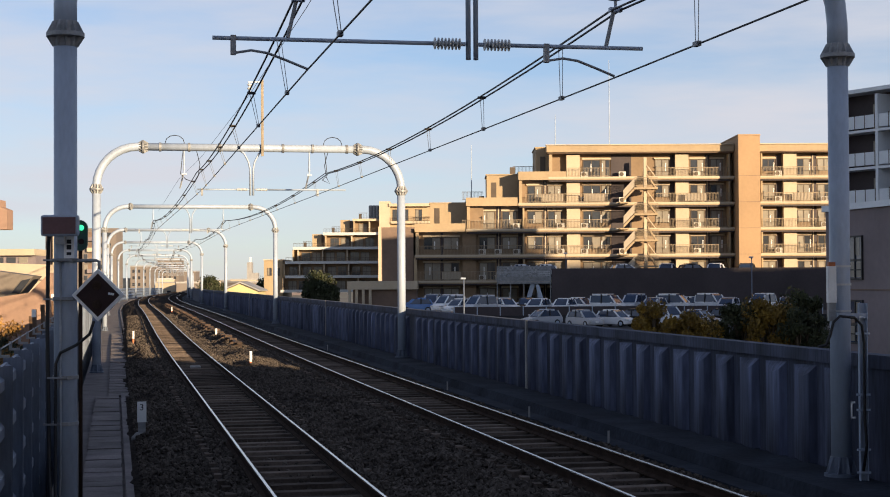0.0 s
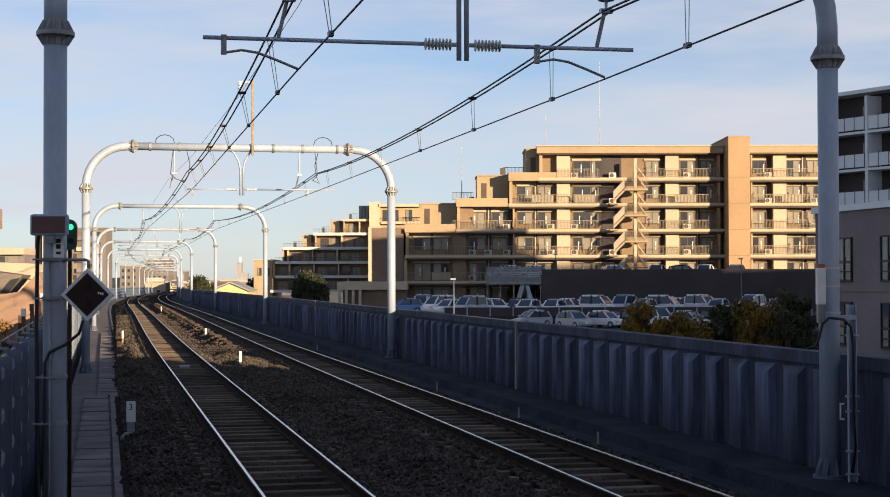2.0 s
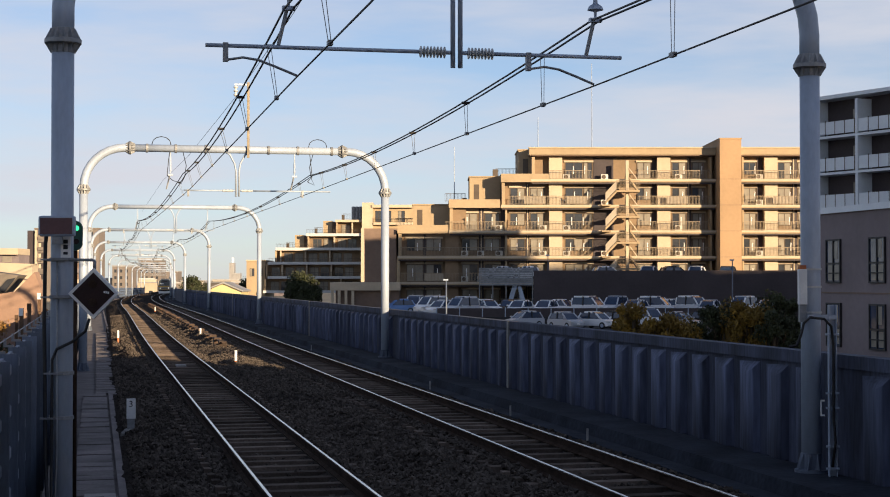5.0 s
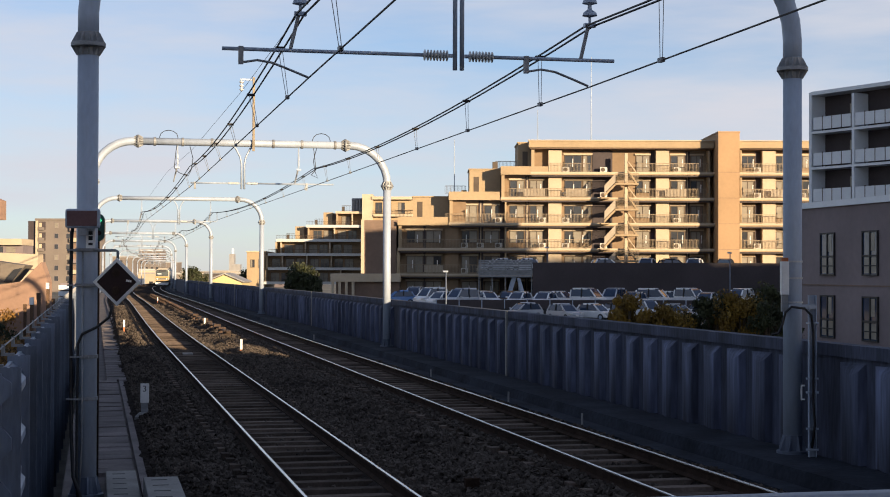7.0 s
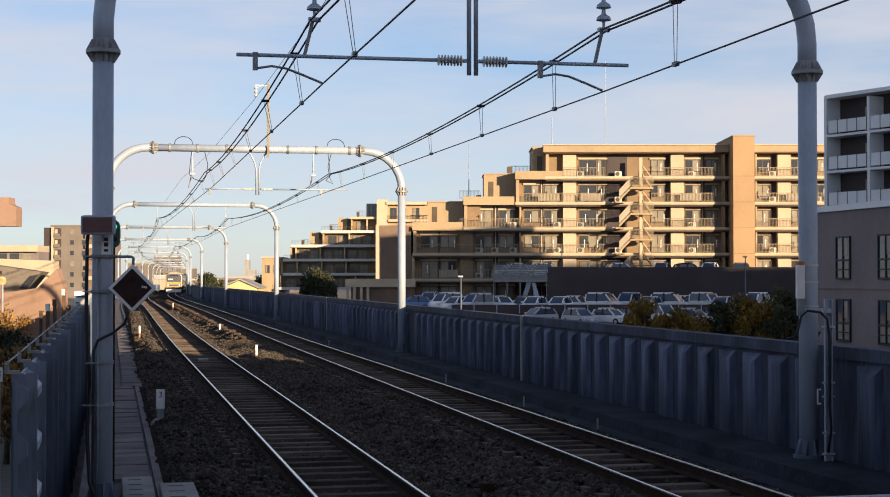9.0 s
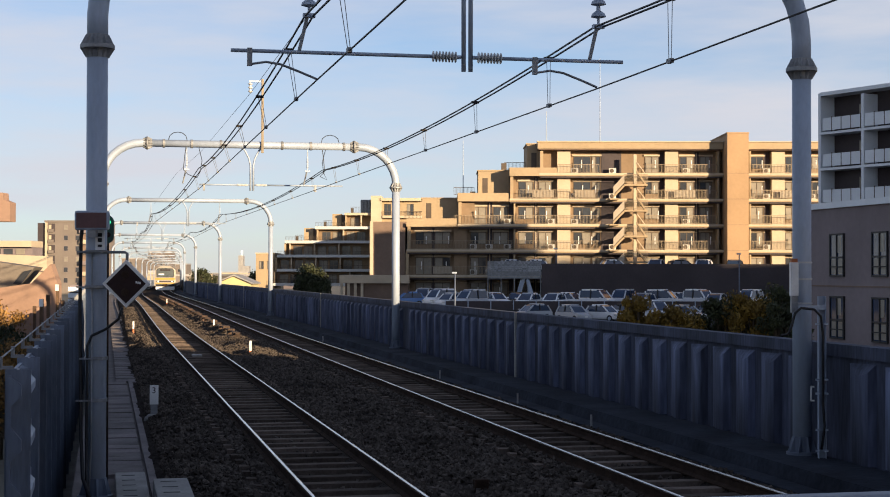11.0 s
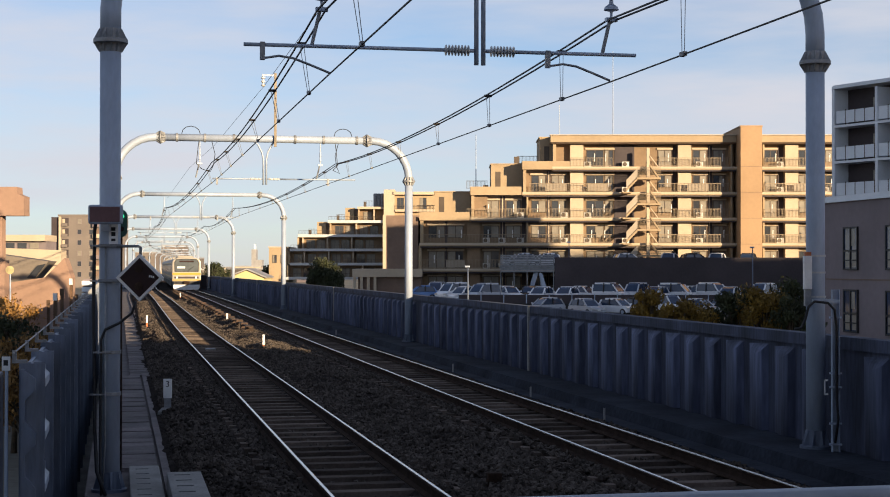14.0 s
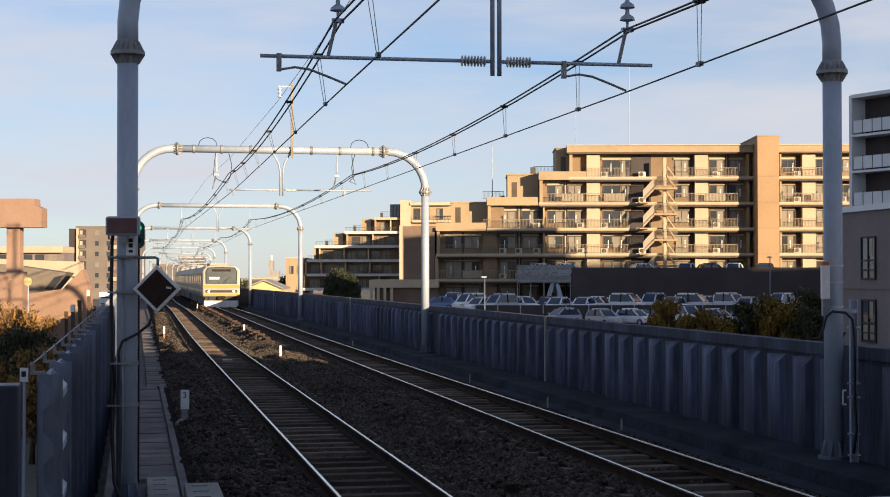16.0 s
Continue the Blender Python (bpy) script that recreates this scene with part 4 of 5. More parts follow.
def park(kind, m, paint):
    src = VAN if kind == "van" else SALOON
    if kind in used:
        c = copy_thing(src, m)
    else:
        used.add(kind)
        src.matrix_basis = m
        c = src
    c["label"] = "parked %s %s on the asphalt lot" % (paint[0], "minivan" if kind == "van" else "saloon car")
    for o in c.children_recursive:
        o.color = paint[1]


rc = random.Random(4)
LOT, UPPER = -2.1, -1.25
# place across the front, distance, kind, heading, paint
for p, d, kind, turn, paint in (
    (716, 160, "saloon", 190, 4), (744, 162, "van", 262, 1), (772, 157, "van", 226, 0), (790, 152, "saloon", 232, 0), (826, 151, "van", 228, 1),
    (871, 156, "saloon", 300, 0), (908, 157, "saloon", 255, 3), (927, 151, "saloon", 238, 0), (972, 151, "saloon", 240, 0), (1004, 157, "saloon", 320, 0),
    (1050, 155, "van", 322, 0), (1094, 156, "van", 242, 1), (1128, 152, "saloon", 236, 1), (1166, 154, "van", 338, 0), (1200, 159, "saloon", 330, 0),
    (1231, 157, "van", 305, 0), (1258, 152, "saloon", 240, 1), (1317, 154, "van", 230, 0), (1362, 157, "saloon", 240, 1)):
    park(kind, local((p - 780) * d / 2698, d, UPPER, turn + rc.uniform(-4, 4)), PAINTS[paint])
for p, d, kind, turn, paint in (
    (935, 141, "saloon", 212, 1), (1008, 137, "saloon", 305, 1), (1062, 138, "saloon", 318, 0), (1104, 140, "saloon", 310, 3),
    (1150, 139, "van", 300, 0), (1208, 137, "saloon", 322, 1), (1257, 140, "saloon", 318, 3), (1306, 139, "saloon", 312, 0)):
    park(kind, local((p - 780) * d / 2698, d, LOT, turn + rc.uniform(-4, 4)), PAINTS[paint])
for p in (880, 925, 1075, 1150, 1195, 1235, 1290):
    park("saloon", local(DX(p), 166.8, DZ(464) - 1.05, rc.choice((14, 70, 195))), PAINTS[rc.choice((0, 1, 3))])
wf = thing("board_fence", "low fence of weathered horizontal timber boards", "fence", m=local(0, 120))
for i in range(6):
    part("board", boxes(((655 - 768) * 120 / 2700, -0.1, 0, 0.04, -1.15 + i * 0.14, -1.03 + i * 0.14)), M_BOARD, wf)
for i in range(4):
    x = -4.9 + i * 1.6
    part("post", boxes((x - 0.05, x + 0.05, 0.043, 0.14, LOT, -0.3)), M_WOOD, wf)
for p, d, h in ((787, 120, 4.3), (1288, 150, 6.2), (965, 170, 7.0)):
    lp = thing("lamp_post", "slim pale lamp post in the car park", "lamp post", "car park lamps", local((p - 768) * d / 2700, d, LOT))
    bm = bmnew()
    tube(bm, [(0, 0, 0), (0, 0, h)], 0.07, 8, 0.05)
    part("pole", bm, M_POST, lp)
    part("head", boxes((-0.25, 0.15, -0.12, 0.12, h, h + 0.14)), M_GALV, lp, bevel=0.03)

# mesh fence of the car park
fp = thing("car_park_fence", "dark mesh fence with pale posts between the levels", "fence", m=local(0, 146.2))
S2 = 146.2 / 2700
for i in range(17):
    x = (770 + i * 40 - 768) * S2
    part("post", boxes((x - 0.05, x + 0.05, -0.1, -0.02, LOT, -0.36)), M_GALV, fp)
    if i < 16:
        part("mesh_panel", boxes((x + 0.05, x + 40 * S2 - 0.05, -0.08, -0.05, -1.7, -0.42)), M_DARKWALL, fp)


# ---- trees ----
def tree(m, h, w, leaf, seed, label, n=1500, size=0.16):
    r = random.Random(seed)
    t = thing("tree", label, "tree", m=m)
    bm = bmnew()
    tube(bm, [(0, 0, 0), (0.05, 0, h * 0.3), (0.1, 0.05, h * 0.75)], h * 0.025, 8, h * 0.008)
    clumps = []
    for k in range(60):
        a, rr, z = r.uniform(0, 6.28), w * 0.5 * math.sqrt(r.random()), h * r.uniform(0.3, 0.95)
        rr *= 1.0 - 0.5 * (z / h) ** 2
        c = Vector((math.cos(a) * rr, math.sin(a) * rr, z))
        clumps.append((c, w * r.uniform(0.07, 0.2)))
        tube(bm, [(0.05, 0, max(0.1, z * 0.55)), c * 0.6 + Vector((0, 0, z * 0.35)), c], h * 0.01, 5, h * 0.003)
    part("trunk", bm, M_BARK, t)
    bm = bmnew()
    for i in range(n):
        c, cr = clumps[r.randrange(len(clumps))]
        d = Vector((r.gauss(0, 1), r.gauss(0, 1), r.gauss(0, 0.8)))
        p = c + d.normalized() * cr * r.random() ** 0.4
        q = Euler((r.uniform(0, 6.3), r.uniform(0, 6.3), r.uniform(0, 6.3))).to_matrix()
        s = size * r.uniform(0.6, 1.4)
        vs = [bm.verts.new(p + q @ Vector(v) * s) for v in ((-0.5, 0, 0), (0, 0.28, 0.06), (0.5, 0, 0), (0, -0.28, 0.06))]
        bm.faces.new(vs)
    part("crown", bm, leaf, t)
    return t


for i, (x, y, h, w, leaf) in enumerate(((15.45, 43.5, 5.25, 1.7, M_LEAFY), (16.05, 42.5, 5.0, 1.6, M_LEAFY), (16.7, 43.0, 4.85, 1.8, M_LEAFY), (17.3, 43.5, 4.65, 1.6, M_LEAF), (18.1, 43.0, 5.3, 1.9, M_LEAF), (18.7, 42.5, 5.55, 2.1, M_LEAFY), (19.3, 42.0, 5.6, 2.3, M_LEAF), (20.0, 43.0, 5.1, 2.4, M_LEAF))):
    tree(pose(x, y, GROUND_Z), h, w, leaf, 10 + i, "low yellow-green tree behind the parapet" if leaf is M_LEAFY else "low dark green tree behind the parapet", 14000, 0.10)
tree(local(-22.5, 262, GROUND_Z), 6.7, 6.6, M_LEAF, 31, "round dark green tree before the far block", 9000, 0.42)


# ---- town ----
def town_block(name, label, x, d, w, h, depth, wall, storey=3.0, bay=3.2, turn=0.0, wins=True):
    b = thing(name, label, "building", "town buildings", local(x, d, GROUND_Z, turn))
    part("wall", boxes((0, w, 0, depth, 0, h)), wall, b)
    part("roof", boxes((-0.2, w + 0.2, -0.2, depth + 0.2, h, h + 0.5)), M_ROOF, b)
    if wins:
        for i in range(int(h / storey)):
            for j in range(int(w / bay)):
                x0 = 0.8 + j * bay
                part("window", boxes((x0, x0 + bay * 0.4, -0.06, 0.1, 0.9 + i * storey, 2.1 + i * storey)), M_GLASS, b)
    return b


k418 = 418 / 2700
blk = thing("apartment_building", "grey-brown apartment block with small windows and pale balconies", "building", m=local((50 - 768) * k418, 418, GROUND_Z))
part("wall", boxes((2.2, 19.5, 0, 8, 0, 19.5)), M_BLOCK, blk)
part("side_wing", boxes((0, 2.19, 0.6, 8, 0, 19.3)), M_DARKWALL, blk)
part("roof", boxes((2.0, 19.7, -0.2, 8, 19.5, 20.0)), M_BLOCK, blk)
part("corner_strip", boxes((2.21, 2.85, -0.25, -0.003, 0, 19.4)), M_CREAM, blk)
for i in range(6):
    z = 3.0 + i * 2.9
    for x in (7.4, 10.6):
        part("window_frame", boxes((x - 0.08, x + 1.08, -0.09, -0.003, z - 0.08, z + 1.33)), M_GREYWALL, blk)
        part("window", boxes((x, x + 1.0, -0.12, -0.093, z, z + 1.25)), M_GLASS if (i + int(x)) % 3 else M_CURTAINSHEEN, blk)
    # flat dark patches stand in for the shaded balcony recesses
    part("recess", boxes((3.1, 4.9, -0.02, 0.1, z - 0.6, z + 1.6)), M_DARKWALL, blk)
    part("balcony", boxes((3.1, 4.6, -0.7, -0.023, z - 0.7, z + 0.1)), M_BLOCK, blk)
    part("shutter", boxes((3.2, 3.9, -0.12, -0.023, z + 0.2, z + 1.3)), M_CREAM, blk)
    part("balcony", boxes((11.7, 14.8, -1.1, -0.003, z - 1.0, z + 0.1)), (M_BLOCK, M_CREAM, M_GREYWALL)[i % 3], blk)
    part("balcony_recess", boxes((11.8, 14.8, -0.02, 0.1, z + 0.1, z + 1.5)), M_BROWN, blk)
    part("window", boxes((15, 18, -0.05, 0.1, z + 0.2, z + 1.3)), M_GLASS, blk)
rt = random.Random(9)
for i in range(44):
    d = rt.uniform(480, 1100)
    p = rt.choice((rt.uniform(180, 470), rt.uniform(240, 440), rt.uniform(-60, 200)))
    w = rt.uniform(8, 18)
    town_block("town_building", "pale sunlit building far down the line", (p - 768) * d / 2700, d, w, GROUND_Z * -1 + 2.3 + rt.uniform(-2.5, 0.5 if p > 340 else 1.0 if p > 100 else 6) * d / 800, 14, rt.choice((M_CREAM, M_BLOCK, M_GREYWALL, M_CREAM)), 3.2, 3.4, rt.uniform(-30, 30))
for px, d, w, h in ((258, 650, 9.5, 14.5), (300, 720, 7.0, 9.5), (212, 600, 8.0, 11.0)):
    town_block("town_building", "grey-tan apartment block far down the line", (px - 780) * d / 2698, d, w, h, 12, M_BLOCK, 2.6, 2.2)
shed = thing("shed", "pale yellow shed with a low gable roof", "shed", m=local(0, 150, GROUND_Z))
bm = bmnew()
prism(bm, [(-21.9, 0), (-18.9, 0), (-18.9, 4.75), (-20.6, 5.5), (-21.9, 4.95)], 0, 6)
part("wall", bm, M_YELLOW, shed)
bm = bmnew()
prism(bm, [(-18.7, 4.72), (-18.7, 4.84), (-20.6, 5.66), (-22.1, 5.06), (-22.1, 4.94), (-20.6, 5.54)], -0.25, 6.2)
part("roof", bm, M_ROOF, shed)
white_tower = thing("town_building", "slim white tower far down the line", "building", m=local((405 - 768) * 600 / 2700, 600, GROUND_Z))
part("wall", boxes((0, 1.8, 0, 5, 0, 12.5)), M_ROOF, white_tower)
part("wall", boxes((1.81, 4.2, 0, 5, 0, 8.4)), M_ROOF, white_tower)
part("top", boxes((0.9, 1.5, 1, 3, 12.5, 14.6)), M_PALE, white_tower)
for i, (p, d, h, w) in enumerate(((338, 420, 6.5, 7), (352, 430, 5.8, 6), (440, 330, 6.0, 6), (455, 330, 5.4, 5))):
    tree(local((p - 768) * d / 2700, d, GROUND_Z), h, w, M_LEAF, 80 + i, "distant green tree along the line", 2500, 0.5)

# left side
HX = lambda p, d: (p - 768) * d / 2700
HZ = lambda p, d: 2.28 + (480 - p) * d / 2700 - GROUND_Z
hs = thing("house", "salmon rendered house with a long sloping wall top and skylight", "house", m=local(0, 70, GROUND_Z))
bm = bmnew()
prism(bm, [(HX(-140, 70), 0), (HX(86, 70), 0), (HX(86, 70), HZ(500, 70)), (HX(74, 70), HZ(466, 70)), (HX(40, 70), HZ(500, 70)), (HX(-140, 70), HZ(526, 70))], 0, 0.8)
part("wall", bm, M_SALMON, hs)
bm = bmnew()
prism(bm, [(HX(-140, 73), HZ(530, 73)), (HX(40, 73), HZ(503, 73)), (HX(66, 73), HZ(472, 73)), (HX(-33, 73), HZ(458, 73)), (HX(-140, 73), HZ(452, 73))], 1.0, 2.5)
part("grey_roof", bm, M_HOUSEROOF, hs)
bm = bmnew()
prism(bm, [(HX(30, 73), HZ(500, 73)), (HX(43, 73), HZ(500, 73)), (HX(62, 73), HZ(476, 73)), (HX(48, 73), HZ(479, 73))], 0.9, 0.995)
part("skylight", bm, M_GLASS, hs)
hall = thing("shop_building", "cream flat-roofed building with a long fascia", "building", m=local(0, 84, GROUND_Z))
bm = bmnew()
prism(bm, [(HX(-140, 84), HZ(455, 84)), (HX(68, 84), HZ(479, 84)), (HX(68, 84), HZ(452, 84)), (HX(-140, 84), HZ(444, 84))], 0, 1.2)
part("fascia", bm, M_CREAM, hall)
part("wall", boxes((HX(-140, 84), HX(60, 84), 0.3, 1.2, 0, HZ(479, 84))), M_CREAM, hall)
flat = thing("shop_building", "low cream building with a row of windows under the roof", "building", m=local(0, 120, GROUND_Z))
part("wall", boxes((HX(-140, 120), HX(42, 120), 0, 3, 0, HZ(436, 120))), M_GREYWALL, flat)
part("roof", boxes((HX(-140, 120), HX(43, 120), -0.5, 3, HZ(436, 120), HZ(425, 120))), M_CREAM, flat)
for i in range(10):
    x = HX(40, 120) - 1.2 - i * 0.95
    part("window", boxes((x, x + 0.7, -0.05, 0.1, HZ(449, 120), HZ(439, 120))), M_GLASS if i % 3 else M_CURTAINSHEEN, flat)
low = thing("apartment_building", "low pale block with stacked balcony fronts", "building", m=local(0, 160, GROUND_Z))
part("wall", boxes((HX(104, 160), HX(150, 160), 1.0, 6, 0, HZ(503, 160))), M_GREYWALL, low)
for i in range(5):
    part("balcony", boxes((HX(105, 160), HX(149, 160), 0, 0.997, HZ(514 + i * 11, 160), HZ(506 + i * 11, 160))), M_PALE, low)
annex = thing("building", "salmon building top on square pillars", "building", m=local(0, 66, GROUND_Z))
bm = bmnew()
prism(bm, [(HX(-140, 66), HZ(391, 66)), (HX(2, 66), HZ(391, 66)), (HX(2, 66), HZ(357, 66)), (HX(-10, 66), HZ(352, 66)), (HX(-11, 66), HZ(340, 66)), (HX(-140, 66), HZ(340, 66))], 0, 0.9)
part("upper_storey", bm, M_SALMON, annex)
for p in (-64,):
    part("pillar", boxes((HX(p, 66), HX(p + 24, 66), 0.3, 0.85, HZ(470, 66), HZ(391, 66) - 0.003)), M_SALMON, annex)
part("base_wall", boxes((HX(-140, 66), HX(-34, 66), 0.2, 0.9, 0, HZ(470, 66))), M_SALMON, annex)
lampm = thing("street_mirror", "round yellow convex mirror on a pole", "mirror", m=local(HX(-22, 62), 62, GROUND_Z))
bm = bmnew()
lathe(bm, [(0.17, 0), (0.17, 0.03), (0.05, 0.06)], 18, pose(0, 0, HZ(487, 62), 90, 0, 0))
part("disc", bm, M_YELLOW, lampm)
bm = bmnew()
tube(bm, [(0, 0.05, 0), (0, 0.05, HZ(490, 62))], 0.03, 6)
part("pole", bm, M_GALV, lampm)
cab = thing("trackside_cabinet", "dark navy steel cabinet behind the sound fence", "cabinet", m=pose(-1.36, 14.1, GROUND_Z))
part("body", boxes((-0.35, 0.34, 0, 0.4, 0, 1.32 - GROUND_Z)), M_NAVY, cab, bevel=0.02)
part("door", boxes((-0.28, 0.24, -0.012, 0.02, 1.2 - GROUND_Z - 1.3, 1.2 - GROUND_Z)), M_NAVY, cab)
ysign = thing("yard_sign", "small white notice plate with a dark mark beyond the fence", "sign", m=local(HX(-28, 22), 22, GROUND_Z))
part("post", boxes((-0.02, 0.02, 0, 0.04, 0, HZ(665, 22))), M_GALV, ysign)
part("plate", boxes((-0.06, 0.06, -0.012, 0, HZ(665, 22), HZ(640, 22))), M_WHITE, ysign)
part("mark", boxes((-0.035, 0.03, -0.016, -0.01, HZ(656, 22), HZ(646, 22))), M_BLACK, ysign)
# timber posts and white plates beyond the fence
for i, (p, y0, mm) in enumerate(((58, 528, M_WHITE), (70, 520, M_WOOD), (86, 502, M_WHITE), (46, 540, M_WOOD), (96, 530, M_WOOD))):
    d = 46 + 4 * i
    o = thing("yard_post", "weathered post in the yard beyond the fence" if mm is M_WOOD else "small white plate on a yard post", "post", "yard posts", local(HX(p, d), d, GROUND_Z))
    part("post", boxes((-0.05, 0.05, 0, 0.1, 0, HZ(y0, d))), M_WOOD, o)
    part("plate", boxes((-0.06, 0.06, -0.03, 0, HZ(y0, d) - 0.22, HZ(y0, d))), mm, o)
for i, (x, y, h) in enumerate(((-4.4, 57, 4.9), (-3.2, 50, 4.3), (-3.6, 58, 4.7), (-2.7, 47, 3.9), (-4.9, 59, 5.0))):
    tree(pose(x, y, GROUND_Z), h, 2.8, M_LEAFO if i != 1 else M_LEAF, 50 + i, "orange autumn tree beyond the sound fence" if i != 1 else "dark green tree beyond the sound fence", 4500, 0.13)

# blocks out of sight behind and to the right, added only to cast shade
tagged(part("shade_block_track", boxes((-30, 29.4, -60, -9, 5.2, 12.0), (28.4, 29.4, -12, -9, GROUND_Z, 5.2), (-30, -9, -60, -9, GROUND_Z, 5.2)), M_GREYWALL), "unseen grey block added behind the platform end to shade the near track", "station", kind="structure")
# the gap between these two added blocks lets sun onto the track
tagged(part("shade_block_trees", boxes((33.6, 90, -12, -9, GROUND_Z, 11.0)), M_GREYWALL), "unseen low grey block added to shade the trees behind the parapet", "station", kind="structure")
tagged(part("shade_block_facade", boxes((86, 115.3, 6, 24, GROUND_Z, 31.0), (115.31, 125, 6, 24, GROUND_Z, 29.0)), M_GREYWALL), "unseen grey block added to shade the car park and lower facade", "building", kind="structure")
tagged(part("shade_block_lot", boxes((125.5, 225, 0, 18, GROUND_Z, 27.0)), M_GREYWALL), "unseen long grey block added to shade the facade's right foot", "building", kind="structure")


# ---- fittings on the near portal's left leg ----
NEAR = 18.82
board = thing("signal_board", "dark rectangular departure signal box with a rounded grey rim", "signal", m=pose(-0.16, NEAR - 0.27, 2.89, 0, 0, VIEW))
bm = boxes((-0.205, 0.205, 0, 0.1, -0.115, 0.115))
part("rim", bm, M_GALV, board, bevel=0.035)
part("screen", boxes((-0.178, 0.178, -0.006, 0.03, -0.09, 0.09)), M_MAROON, board, "dull maroon unlit screen", bevel=0.004)
part("bracket", boxes((-0.05, 0.05, 0.02, 0.12, -0.2, -0.116)), M_GALVDARK, board)
diamond = thing("diamond_signal", "black diamond signal board with a white border on an arm", "signal", m=pose(0.245, NEAR - 0.25, 2.14, 0, 0, VIEW))
bm = bmnew()
prism(bm, [(-0.285, 0), (0, -0.285), (0.285, 0), (0, 0.285)], 0, 0.05)
part("border", bm, M_WHITE, diamond, bevel=0.006)
bm = bmnew()
prism(bm, [(-0.235, 0), (0, -0.235), (0.235, 0), (0, 0.235)], -0.006, 0.03)
part("face", bm, M_DISPLAY, diamond, "matt black face with two unlit lamps")
for z in (0.11, -0.1):
    bm = bmnew()
    lathe(bm, [(0.05, 0), (0.05, 0.012), (0.03, 0.016)], 14, pose(-0.01, -0.004, z, 90, 0, 0))
    part("unlit_lamp", bm, M_RAILSIDE, diamond)
for i in range(3):
    part("lettering_bar", boxes((0.115 + i * 0.022, 0.132 + i * 0.022, -0.010, -0.004, 0.005 - 0.004 * i, 0.03 - 0.004 * i)), M_WHITE, diamond)
bm = bmnew()
tube(bm, [(0, 0.06, 0.27), (0, 0.06, 0.36), (-0.03, 0.07, 0.375), (-0.55, 0.12, 0.375)], 0.018, 8)
part("arm", bm, M_GALVDARK, diamond)
plate = thing("pole_plate", "small white enamel plate with dark marks on the leg", "sign", m=pose(-0.06, NEAR - 0.14, 2.66, 0, 0, VIEW))
part("plate", boxes((-0.055, 0.055, 0, 0.012, -0.12, 0.12)), M_WHITE, plate)
for z, h in ((0.06, 0.045), (0.0, 0.05), (-0.07, 0.03)):
    part("mark", boxes((-0.025, 0.025, -0.003, 0.0, z - h / 2, z + h / 2)), M_BLACK, plate)
clamps = thing("cable_clamps", "galvanised pipe clamps with crossbars round the leg", "clamp", m=pose(LEG_L, NEAR, 0, 0, 0, VIEW))
for z, w0, w1 in ((2.52, -0.2, 0.1), (2.1, -0.2, 0.12), (1.25, -0.16, 0.06), (0.75, -0.2, -0.02)):
    bm = bmnew()
    lathe(bm, [(0.128, -0.02), (0.14, -0.02), (0.14, 0.02), (0.128, 0.02)], 16, pose(0, 0, z))
    box(bm, w0, w1, -0.17, -0.145, z - 0.01, z + 0.01)
    part("clamp", bm, M_GALVDARK, clamps)
for name, label, pts, r, mm in (
    ("signal_cable", "thick black cable running down the leg", [(-0.13, -0.12, 2.9), (-0.155, -0.13, 2.7), (-0.165, -0.13, 1.8), (-0.15, -0.14, 1.0), (-0.14, -0.15, 0.3), (-0.08, -0.3, -0.15), (0.05, -0.42, -0.41)], 0.022, M_BLACK),
    ("signal_cable", "black cable hanging from the diamond signal to the leg", [(0.35, -0.18, 1.86), (0.30, -0.16, 1.72), (0.15, -0.15, 1.60), (-0.02, -0.15, 1.52), (-0.07, -0.15, 1.40), (-0.075, -0.15, 0.4), (-0.05, -0.25, -0.1), (0.0, -0.4, -0.41)], 0.017, M_BLACK),
    ("conduit_pipe", "thin grey conduit clipped to the leg", [(-0.02, -0.14, 2.5), (-0.02, -0.14, 0.2), (-0.03, -0.2, -0.3)], 0.012, M_GALVDARK),
):
    bm = bmnew()
    tube(bm, pts, r, 7)
    tagged(part(name, bm, mm, m=pose(LEG_L, NEAR, 0, 0, 0, VIEW)), label, "cable")

# ---- fittings on the near portal's right leg ----
cable_box = thing("junction_box", "tall pale grey junction box strapped to the leg", "box", m=pose(LEG_R - 0.17, NEAR - 0.12, 2.18, 0, 0, VIEW))
part("casing", boxes((-0.05, 0.05, -0.05, 0.06, -0.2, 0.24)), M_WHITE, cable_box, bevel=0.008)
part("cap", boxes((-0.04, 0.04, -0.04, 0.04, 0.24, 0.29)), M_ORANGE, cable_box, "orange cap")
part("foot", boxes((-0.04, 0.04, -0.04, 0.05, -0.42, -0.2)), M_GALVDARK, cable_box)
straps = thing("leg_straps", "thin galvanised straps round the leg", "clamp", m=pose(LEG_R, NEAR, 0))
for z in (2.42, 2.2, 1.88):
    bm = bmnew()
    lathe(bm, [(0.127, -0.012), (0.134, -0.012), (0.134, 0.012), (0.127, 0.012)], 16, pose(0, 0, z))
    part("strap", bm, M_PORCELAIN, straps)
channel = thing("cable_channel", "galvanised steel channel post beside the leg with cables", "post", m=pose(LEG_R + 0.06, NEAR - 0.45, 0, 0, 0, VIEW))
bm = bmnew()
side = [(-0.05, -0.04), (-0.04, -0.04), (-0.04, 0.02), (0.04, 0.02), (0.04, -0.04), (0.05, -0.04), (0.05, 0.03), (-0.05, 0.03)]
foot, head = [[bm.verts.new((x, y, z)) for x, y in side] for z in (-0.12, 1.98)]
bm.faces.new(foot[::-1])
bm.faces.new(head)
